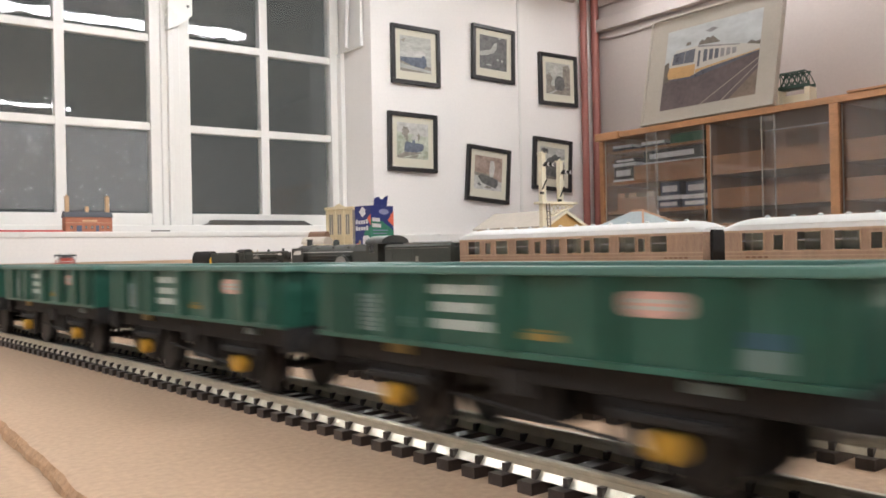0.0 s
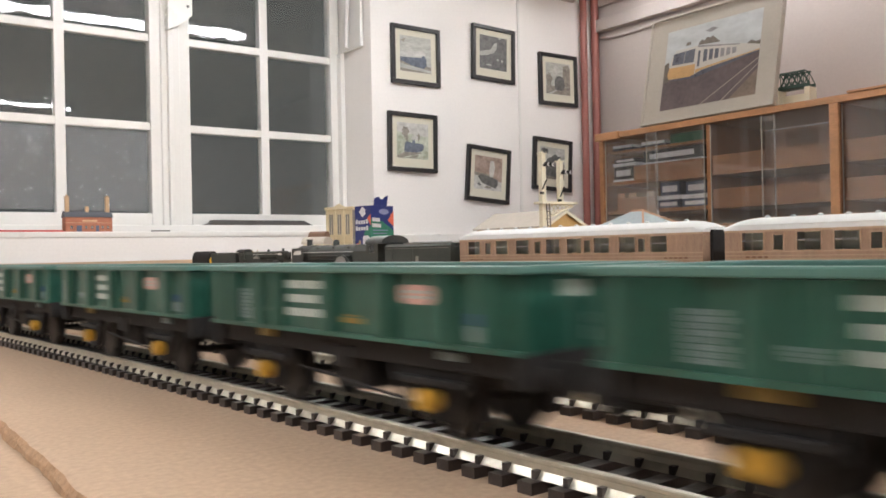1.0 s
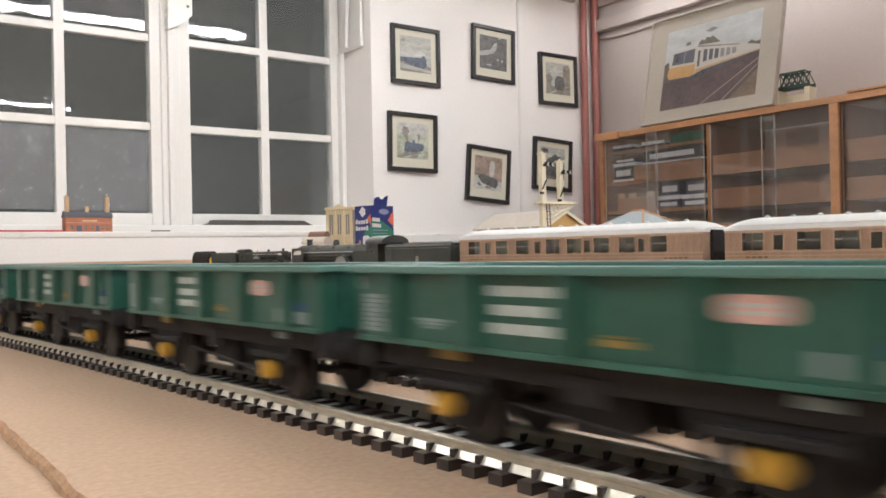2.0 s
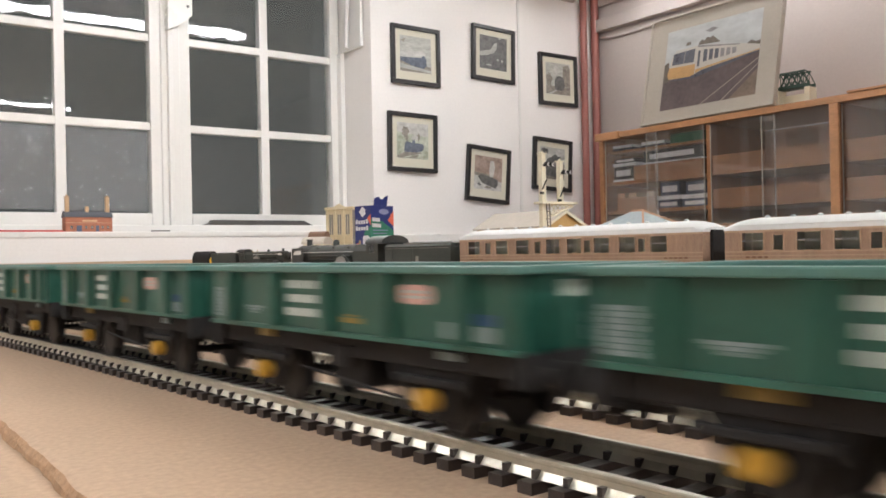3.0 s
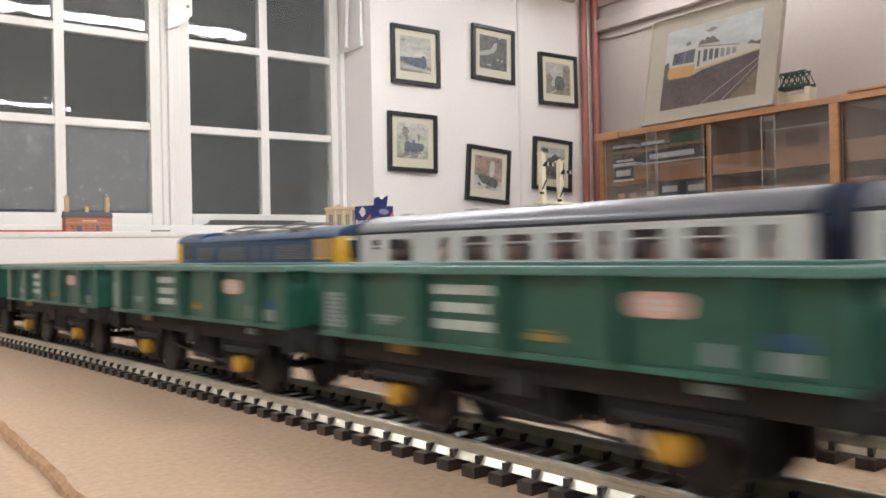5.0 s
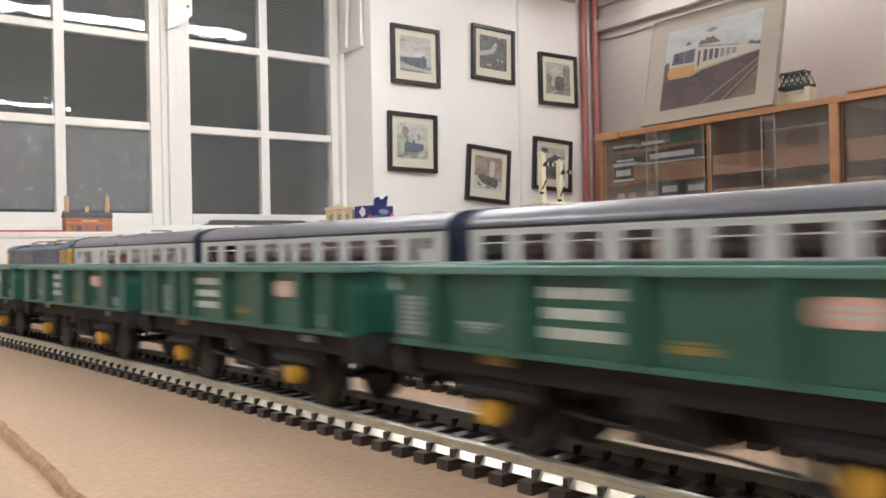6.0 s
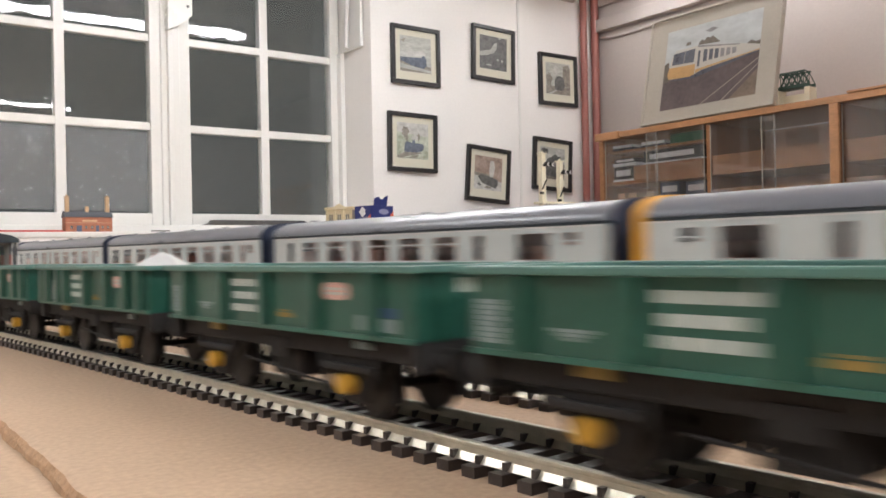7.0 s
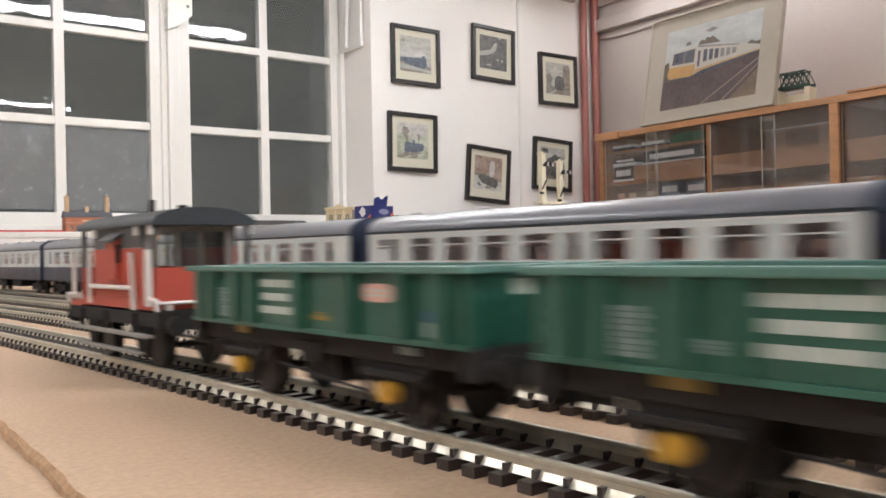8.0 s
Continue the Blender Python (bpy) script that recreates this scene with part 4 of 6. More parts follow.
    box(f, -X + 0.001, X - 0.001, -H + 0.001, H - 0.001, 0.0180, 0.0188)
    box(f, 0.0055, 0.0062, -H + 0.001, H - 0.001, 0.0188, 0.0424)
    for y in np.arange(-H + 0.02, H - 0.01, 0.0235):
        box(f, -X + 0.002, 0.0055, y, y + 0.0007, 0.0188, 0.0424)
    part("interior", f, M["cream_pale"], c)
    u = B()
    box(u, -0.0150, 0.0150, -H, H, 0.0095, 0.0109)
    box(u, -0.0140, 0.0140, -0.04, 0.04, 0.0060, 0.0095)
    part("underframe", u, M["black"], c)
    for y in (-0.088, 0.088):
        bogie(c, y)
    for s in (-1, 1):
        g = B()
        box(g, -0.0085, 0.0085, *sorted((s * H, s * (H + 0.0024))), 0.0130, 0.0440, 0.0005)
        part("gangway", g, M["black"], c, "black corridor connection")
    return c


def build_steam_loco():
    """Smokebox at +y, tender at -y."""
    c = thing("steam_locomotive", "dull black and dark green model steam locomotive with tender", "locomotive", "steam locomotives")
    bo = rod(B(), (0, 0.010, 0.0310), (0, 0.100, 0.0310), 0.0112, 28)
    boiler = part("boiler", bo, M["steam_green"], c, smooth=True)
    part("smokebox", rod(B(), (0, 0.1001, 0.0310), (0, 0.1270, 0.0310), 0.0116, 28), M["steam_black"], c, smooth=True)
    for k in range(11):
        a = 0.35 + k * 0.24
        part("rivet", ball(B(), (0.0117 * math.cos(a), 0.1022, 0.0310 + 0.0117 * math.sin(a)), 0.0005), M["steam_black"], c)
    for z in (0.0262, 0.0300):
        part("boiler_pipe", rod(B(), (-0.0121, 0.016, z), (-0.0121, 0.098, z + 0.001), 0.0006, 8), M["steam_black"], boiler, smooth=True)
    for y in (0.024, 0.052, 0.084):
        part("washout_plug", rod(B(), (-0.0085, y, 0.0385), (-0.0098, y, 0.0398), 0.0009, 8), M["steam_black"], boiler)
    part("smokebox_door", ball(B(), (0, 0.1270, 0.0310), 0.0095, 1, 0.28, 1), M["steam_black"], c, smooth=True)
    for y in (0.078, 0.056, 0.034, 0.0985):
        part("boiler_band", rod(B(), (0, y, 0.0310), (0, y + 0.0012, 0.0310), 0.01145, 28), M["steam_black"], boiler, smooth=True)
    fb = B()
    prism(fb, [(-0.0125, 0.0190), (-0.0125, 0.0350), (-0.0090, 0.0415), (0.0090, 0.0415), (0.0125, 0.0350), (0.0125, 0.0190)], -0.0180, 0.011, "y")
    part("firebox", fb, M["steam_green"], c)
    ch = rod(B(), (0, 0.114, 0.0415), (0, 0.114, 0.0480), 0.0033, 16, 0.0030)
    rod(ch, (0, 0.114, 0.0478), (0, 0.114, 0.0492), 0.0038, 16)
    part("chimney", ch, M["steam_black"], c, smooth=True)
    d = rod(B(), (0, 0.060, 0.0410), (0, 0.060, 0.0455), 0.0040, 16, 0.0034)
    ball(d, (0, 0.060, 0.0455), 0.0035, 1, 1, 0.7)
    part("dome", d, M["steam_green"], c, smooth=True)
    part("safety_valve", rod(B(), (0, 0.000, 0.0415), (0, 0.000, 0.0450), 0.0016, 10), M["brass"], c, smooth=True)
    part("whistle", rod(B(), (0.003, 0.020, 0.0420), (0.003, 0.020, 0.0462), 0.0010, 8), M["brass"], c, smooth=True)
    for x in (-0.0152, 0.0152):
        pl = B()
        box(pl, x - 0.0022, x + 0.0022, -0.038, 0.130, 0.0192, 0.0204)
        part("running_plate", pl, M["steam_black"], c)
        de = box(B(), x - 0.0004, x + 0.0004, 0.104, 0.128, 0.0206, 0.0395, 0.0003)
        df = part("smoke_deflector", de, M["steam_black"], c)
        part("patch", prism(B(), [(0.108, 0.0322), (0.124, 0.0322), (0.121, 0.0362), (0.108, 0.0368)], *sorted((x + math.copysign(0.0005, x), x + math.copysign(0.0008, x))), "x"), M["white_part"], df, "bare white patch")
        sp = B()
        prism(sp, [(0.014 * math.cos(a) + 0.028, 0.0204 + 0.011 * math.sin(a)) for a in np.linspace(0, math.pi, 14)], x - 0.0012, x + 0.0012, "x")
        part("splasher", sp, M["steam_green"], c, smooth=True)
        pn = B()
        prism(pn, [(0.010 * math.cos(a) + 0.028, 0.0225 + 0.0075 * math.sin(a)) for a in np.linspace(0.1, math.pi - 0.1, 12)], *sorted((x + math.copysign(0.0012, x), x + math.copysign(0.0016, x))), "x")
        part("nameplate", pn, M["stone_grey"], c)
        for y in (0.028, -0.004, 0.060):
            wh = rod(B(), (x * 0.56 - 0.001, y, 0.0112), (x * 0.56 + 0.001, y, 0.0112), 0.0112, 28)
            part("driving_wheel", wh, M["steam_black"], c, smooth=True)
        part("handrail", rod(B(), (math.copysign(0.0117, x), 0.012, 0.0345), (math.copysign(0.0117, x), 0.124, 0.0345), 0.0004, 6), M["silver"], c, smooth=True)
        rodp = box(B(), *sorted((x * 0.78, x * 0.84)), -0.012, 0.100, 0.0085, 0.0105)
        part("coupling_rod", rodp, M["wheel_metal"], c)
        cy = rod(B(), (x * 0.86, 0.092, 0.0125), (x * 0.86, 0.112, 0.0125), 0.0052, 16)
        part("cylinder", cy, M["steam_black"], c, smooth=True)
        for y in (0.090, 0.116):
            part("bogie_wheel", rod(B(), (x * 0.56 - 0.001, y, 0.0062), (x * 0.56 + 0.001, y, 0.0062), 0.0062, 20), M["steam_black"], c, smooth=True)
    cab = B()
    for x in (-0.0165, 0.0165):
        part("cab_side", side_with_windows(B(), x, -0.038, -0.0182, 0.0200, 0.0425, [(-0.0310, -0.0235, 0.0330, 0.0405)]), M["steam_green"], c)
    box(cab, -0.0157, 0.0157, -0.0192, -0.0182, 0.0200, 0.0425)
    cb = part("cab_front", cab, M["steam_green"], c)
    part("cab_roof", arc_roof(B(), 0.0172, 0.0425, 0.0500, -0.046, -0.0172, 0.0006), M["steam_black"], cb, smooth=True)
    for x in (-0.0163, 0.0163):
        part("cab_window", box(B(), x - 0.0002, x + 0.0002, -0.0310, -0.0235, 0.0330, 0.0405), M["pane_tint"], cb)
    f = B()
    box(f, -0.0095, 0.0095, -0.042, 0.128, 0.0080, 0.0192)
    box(f, -0.0160, 0.0160, 0.128, 0.1295, 0.0120, 0.0200)
    part("frame", f, M["steam_black"], c)
    t = B()
    prism(t, [(-0.0165, 0.0180), (-0.0165, 0.0375), (-0.0135, 0.0408), (-0.0120, 0.0408), (-0.0120, 0.0370), (0.0120, 0.0370), (0.0120, 0.0408), (0.0135, 0.0408), (0.0165, 0.0375), (0.0165, 0.0180)], -0.148, -0.050, "y")
    ten = part("tender", t, M["steam_green"], c, "dark green tender body")
    part("coal", ball(ball(B(), (0, -0.082, 0.0370), 0.0095, 1.1, 2.2, 0.35), (0.002, -0.112, 0.0370), 0.008, 1.2, 1.5, 0.4), M["black"], ten)
    for z in (0.0196, 0.0362):
        part("lining", box(B(), -0.0169, -0.0165, -0.146, -0.052, z, z + 0.0004), M["stone_grey"], ten, "thin pale lining")
    part("beading", box(B(), -0.0172, -0.0160, -0.148, -0.050, 0.0374, 0.0381), M["steam_black"], ten)
    part("fire_iron_rack", rod(B(), (-0.0128, -0.146, 0.0418), (-0.0128, -0.090, 0.0418), 0.0005, 6), M["silver"], ten, smooth=True)
    part("filler", rod(B(), (0, -0.140, 0.0371), (0, -0.140, 0.0400), 0.003, 12), M["steam_black"], ten, smooth=True)
    for y in (-0.128, -0.094, -0.062):
        part("panel_line", box(B(), -0.0168, -0.0165, y, y + 0.0006, 0.0190, 0.0370), M["steam_black"], ten)
    part("emblem", box(B(), -0.0168, -0.0165, -0.102, -0.098, 0.0240, 0.0290), M["stone_grey"], ten)
    u = B()
    box(u, -0.0150, 0.0150, -0.148, -0.050, 0.0090, 0.0179)
    part("tender_frame", u, M["steam_black"], c)
    for y in (-0.134, -0.100, -0.066):
        wheelset(c, y, 0.0070)
    return c


# ---- pictures and cabinet ----
def build_picture(x, z, turn, kind):
    p = thing("framed_picture", "square black-framed railway print with cream mount", "picture", "framed prints on the wall")
    p.matrix_basis = pose(x, NORTH - 0.001, z, 0, turn, 0)
    h, w, d = 0.147, 0.021, 0.022
    f = B()
    box(f, -h, h, -d, 0, h - w, h, 0.003)
    box(f, -h, h, -d, 0, -h, -h + w, 0.003)
    box(f, -h, -h + w, -d, 0, -h + w, h - w, 0.003)
    box(f, h - w, h, -d, 0, -h + w, h - w, 0.003)
    part("frame", f, M["black_frame"], p)
    part("mount", box(B(), -h + w, h - w, -0.010, -0.002, -h + w, h - w), M["mount"], p, "cream mount")
    a, zb, zt = 0.094, -0.082, 0.096
    rnd = random.Random(kind + 11)

    def blot(cx, cz, rx, rz, n=18, rough=0.28):
        return [(cx + rx * k * math.cos(u), cz + rz * k * math.sin(u)) for u, k in ((2 * math.pi * i / n, 1 + rnd.uniform(-rough, rough)) for i in range(n))]

    def at(pts):
        return [(min(a, max(-a, u)), min(zt, max(zb, v))) for u, v in pts]
    ENGINE_RIGHT = [(-0.094, -0.030), (-0.020, -0.052), (0.046, -0.060), (0.066, -0.046), (0.064, -0.010), (0.050, 0.006), (0.040, 0.004), (0.036, -0.006), (-0.020, -0.010), (-0.094, -0.012)]
    ENGINE_LEFT = [(-0.052, -0.046), (-0.034, -0.058), (0.050, -0.044), (0.066, -0.030), (0.064, -0.006), (0.014, -0.002), (0.012, 0.014), (-0.002, 0.012), (-0.006, -0.002), (-0.040, 0.004), (-0.050, -0.012)]
    scenes = {
        0: ("art_sky", [("cloud", "art_snow", [(-a, -0.020), (-a, 0.012), (-0.030, 0.022), (0.040, 0.028), (0.064, 0.014), (0.050, 0.000), (-0.030, -0.006)]), ("bank", "art_land", [(-a, zb), (a, zb), (a, -0.050), (0.0, -0.040), (-a, -0.020)]),
                        ("hill", "art_land", [(-a, 0.070), (-0.060, 0.084), (-0.070, 0.062)]), ("engine", "art_blue", ENGINE_RIGHT), ("ballast", "art_sky", [(-a, -0.066), (a, -0.080), (a, -0.066), (-a, -0.046)])]),
        1: ("art_dark", [("steam", "art_sky", [(-a, -0.018), (-a, 0.006), (-0.020, 0.024), (0.006, 0.060), (0.026, 0.066), (0.022, 0.030), (0.004, 0.008), (-0.040, -0.008)]), ("engine", "art_dark", [(-0.060, -0.044), (0.070, -0.066), (0.080, -0.020), (0.050, 0.020), (0.014, 0.010), (-0.060, -0.020)]),
                         ("glint", "art_sky", blot(0.030, -0.026, 0.008, 0.006)), ("glint", "art_sky", blot(0.060, -0.030, 0.006, 0.008)), ("glint", "art_sky", blot(-0.030, -0.060, 0.020, 0.004)), ("glint", "art_sky", blot(0.044, 0.090, 0.010, 0.005))]),
        2: ("art_sky", [("wood", "art_land", [(0.034, -0.030), (0.040, 0.080), (0.080, 0.092), (a, 0.070), (a, -0.040)]), ("wood", "art_land", blot(-0.070, 0.000, 0.022, 0.036)), ("steam", "art_snow", blot(-0.010, 0.056, 0.026, 0.026)),
                        ("ground", "art_land", [(-a, zb), (a, zb), (a, -0.040), (-a, -0.034)]), ("engine", "art_dark", [(-0.026, -0.056), (0.034, -0.060), (0.052, -0.034), (0.044, 0.012), (0.020, 0.024), (-0.014, 0.020), (-0.028, -0.010)]), ("line", "art_sky", [(-0.080, zb), (-0.050, zb), (-0.010, -0.058), (-0.020, -0.056)])]),
        3: ("art_green", [("sky", "art_snow", [(-a, 0.050), (a, 0.030), (a, zt), (-a, zt)]), ("field", "art_green", [(-a, -0.030), (a, -0.010), (a, 0.034), (-a, 0.030)]), ("tree", "art_land", blot(-0.044, 0.050, 0.020, 0.026)), ("tree", "art_land", blot(-0.036, 0.020, 0.008, 0.020)), ("tree", "art_land", blot(0.034, 0.028, 0.010, 0.018)),
                          ("steam", "art_snow", blot(0.008, 0.022, 0.020, 0.014)), ("engine", "art_blue", ENGINE_LEFT), ("track", "art_land", [(-a, -0.070), (-0.050, -0.050), (0.060, -0.048), (0.010, -0.078), (-a, -0.080)]), ("line", "art_green", [(-0.060, -0.076), (0.060, -0.050), (0.064, -0.054), (-0.050, -0.080)])]),
        4: ("art_rust", [("snow", "art_snow", [(-a, zb), (a, zb), (a, -0.034), (0.020, -0.024), (-0.060, 0.000), (-a, 0.004)]), ("rock", "art_land", [(-a, 0.006), (0.020, 0.000), (0.040, -0.014), (-a, -0.010)]), ("engine", "art_dark", [(-0.070, -0.016), (-0.040, -0.048), (0.052, -0.070), (0.068, -0.050), (0.066, -0.022), (0.020, -0.012), (-0.050, -0.002)]),
                         ("steam", "art_snow", [(0.010, -0.012), (0.004, 0.030), (0.010, 0.074), (0.034, 0.076), (0.044, 0.040), (0.034, -0.010)]), ("bush", "art_dark", blot(-0.060, -0.056, 0.012, 0.008)), ("bush", "art_land", blot(0.000, -0.068, 0.026, 0.006))]),
        5: ("art_sky", [("leaf", "art_dark", blot(-0.060, 0.074, 0.028, 0.016)), ("wood", "art_land", [(-a, zb), (a, zb), (a, 0.010), (0.030, -0.010), (-a, -0.020)]), ("engine", "art_dark", [(-0.060, -0.060), (0.030, -0.070), (0.070, -0.020), (0.060, 0.050), (0.020, 0.060), (-0.040, 0.030), (-0.064, -0.010)]), ("steam", "art_snow", blot(0.050, 0.070, 0.026, 0.018)), ("steam", "art_snow", blot(-0.020, 0.050, 0.016, 0.010))])}
    sky, shapes = scenes[kind]
    pr = part("print", box(B(), -a, a, -0.0105, -0.0101, zb, zt), M[sky], p, "railway painting print")
    for k, (name, material, pts) in enumerate(shapes):
        part(name, prism(B(), at(pts), -0.0107 - 0.0002 * k, -0.0106 - 0.0002 * k, "y"), M[material], pr)
    return p


def build_large_picture():
    p = thing("large_framed_photograph", "large grey-mounted framed photograph of a railcar leaning", "picture")
    lean = math.degrees(math.atan2(0.11, 0.53))
    p.matrix_basis = pose(3.225, 2.380, 0.618, 0, 0, 0) @ Matrix.Rotation(radians(90), 4, "Z") @ Matrix.Rotation(radians(lean), 4, "X")
    # x: towards the window wall, y: out of the wall is -y after the turn, z up the picture
    w, h = 0.356, 0.535
    f = B()
    box(f, -w, w, 0.0, 0.022, 0.0, h, 0.004)
    part("backing", f, M["mount_grey"], p)
    r = B()
    t = 0.012
    box(r, -w, w, 0.022, 0.030, 0, t, 0.002), box(r, -w, w, 0.022, 0.030, h - t, h, 0.002)
    box(r, -w, -w + t, 0.022, 0.030, t, h - t, 0.002), box(r, w - t, w, 0.022, 0.030, t, h - t, 0.002)
    part("frame", r, M["mount_grey"], p, "thin grey-beige frame")
    def flat(name, pts, k, material, parent):
        o = B()
        prism(o, pts, 0.0222 + 0.0004 * k, 0.0225 + 0.0004 * k, "y")
        return part(name, o, M[material], parent)
    x0, x1, z0, z1 = -0.262, 0.250, 0.062, 0.455
    ph = flat("photograph", [(x0, z0), (x1, z0), (x1, z1), (x0, z1)], 0, "photo_sky", p)
    # in the picture's own plane x runs to the viewer's left
    def at(u, v):
        return (x1 - (x1 - x0) * u, z0 + (z1 - z0) * v)
    def poly(name, pts, k, material):
        flat(name, [at(u, v) for u, v in pts], k, material, ph)
    poly("cloud", [(0.42, 0.90), (0.50, 0.93), (0.56, 0.90), (0.48, 0.87)], 1, "photo_shade")
    poly("ground", [(0, 0), (1, 0), (1, 0.56), (0.35, 0.42), (0.06, 0.40), (0.0, 0.50)], 1, "photo_ground")
    poly("verge", [(0.74, 0.0), (1, 0), (1, 0.30)], 2, "photo_grass")
    poly("bank", [(0.0, 0.34), (0.07, 0.36), (0.05, 0.60), (0.02, 0.60), (0.0, 0.58)], 2, "photo_tree")
    poly("tree_line", [(0.36, 0.74), (0.37, 0.78), (0.40, 0.80), (0.42, 0.78), (0.45, 0.82), (0.48, 0.80), (0.51, 0.82), (0.55, 0.77), (0.60, 0.72)], 1, "photo_tree")
    poly("tree_line", [(0.22, 0.77), (0.23, 0.81), (0.27, 0.81), (0.28, 0.77)], 1, "photo_tree")
    poly("tree_line", [(0.84, 0.58), (0.87, 0.62), (0.91, 0.65), (0.96, 0.62), (1.0, 0.63), (1.0, 0.55)], 1, "photo_tree")
    poly("railcar_side", [(0.34, 0.38), (0.42, 0.42), (1.0, 0.51), (1.0, 0.575), (0.80, 0.64), (0.39, 0.735), (0.34, 0.72)], 3, "photo_white")
    poly("railcar_front", [(0.05, 0.42), (0.07, 0.38), (0.30, 0.37), (0.36, 0.39), (0.365, 0.735), (0.12, 0.735), (0.08, 0.66)], 4, "photo_white")
    poly("railcar_nose", [(0.045, 0.44), (0.06, 0.385), (0.30, 0.365), (0.35, 0.39), (0.35, 0.51), (0.06, 0.525)], 5, "photo_orange")
    poly("windscreen", [(0.085, 0.555), (0.33, 0.54), (0.335, 0.705), (0.10, 0.695)], 5, "photo_window")
    poly("pillar", [(0.215, 0.55), (0.225, 0.55), (0.23, 0.70), (0.22, 0.70)], 6, "photo_shade")
    poly("skirt", [(0.36, 0.395), (0.42, 0.425), (1.0, 0.512), (1.0, 0.522), (0.36, 0.44)], 5, "photo_orange")
    poly("roof_line", [(0.36, 0.715), (0.80, 0.625), (0.80, 0.638), (0.36, 0.737)], 5, "photo_shade")
    poly("door", [(0.372, 0.47), (0.395, 0.475), (0.395, 0.665), (0.372, 0.67)], 5, "photo_window")
    for u in (0.43, 0.49, 0.55, 0.61, 0.67, 0.73):
        b0, t0 = 0.515 + 0.06 * (u - 0.4), 0.675 - 0.19 * (u - 0.4)
        poly("window", [(u, b0), (u + 0.040, b0 + 0.003), (u + 0.040, t0 - 0.008), (u, t0)], 4, "photo_shade" if u > 0.6 else "photo_window")
    poly("shadow", [(0.08, 0.36), (0.34, 0.34), (0.98, 0.49), (1.0, 0.51), (0.42, 0.415), (0.34, 0.375)], 2, "photo_window")
    for q in (0.44, 0.66):
        poly("rail", [(q, 0.0), (q + 0.015, 0.0), (1.0, 0.36 + (0.66 - q) * 0.3), (1.0, 0.348 + (0.66 - q) * 0.3)], 3, "mount_grey")
    return p


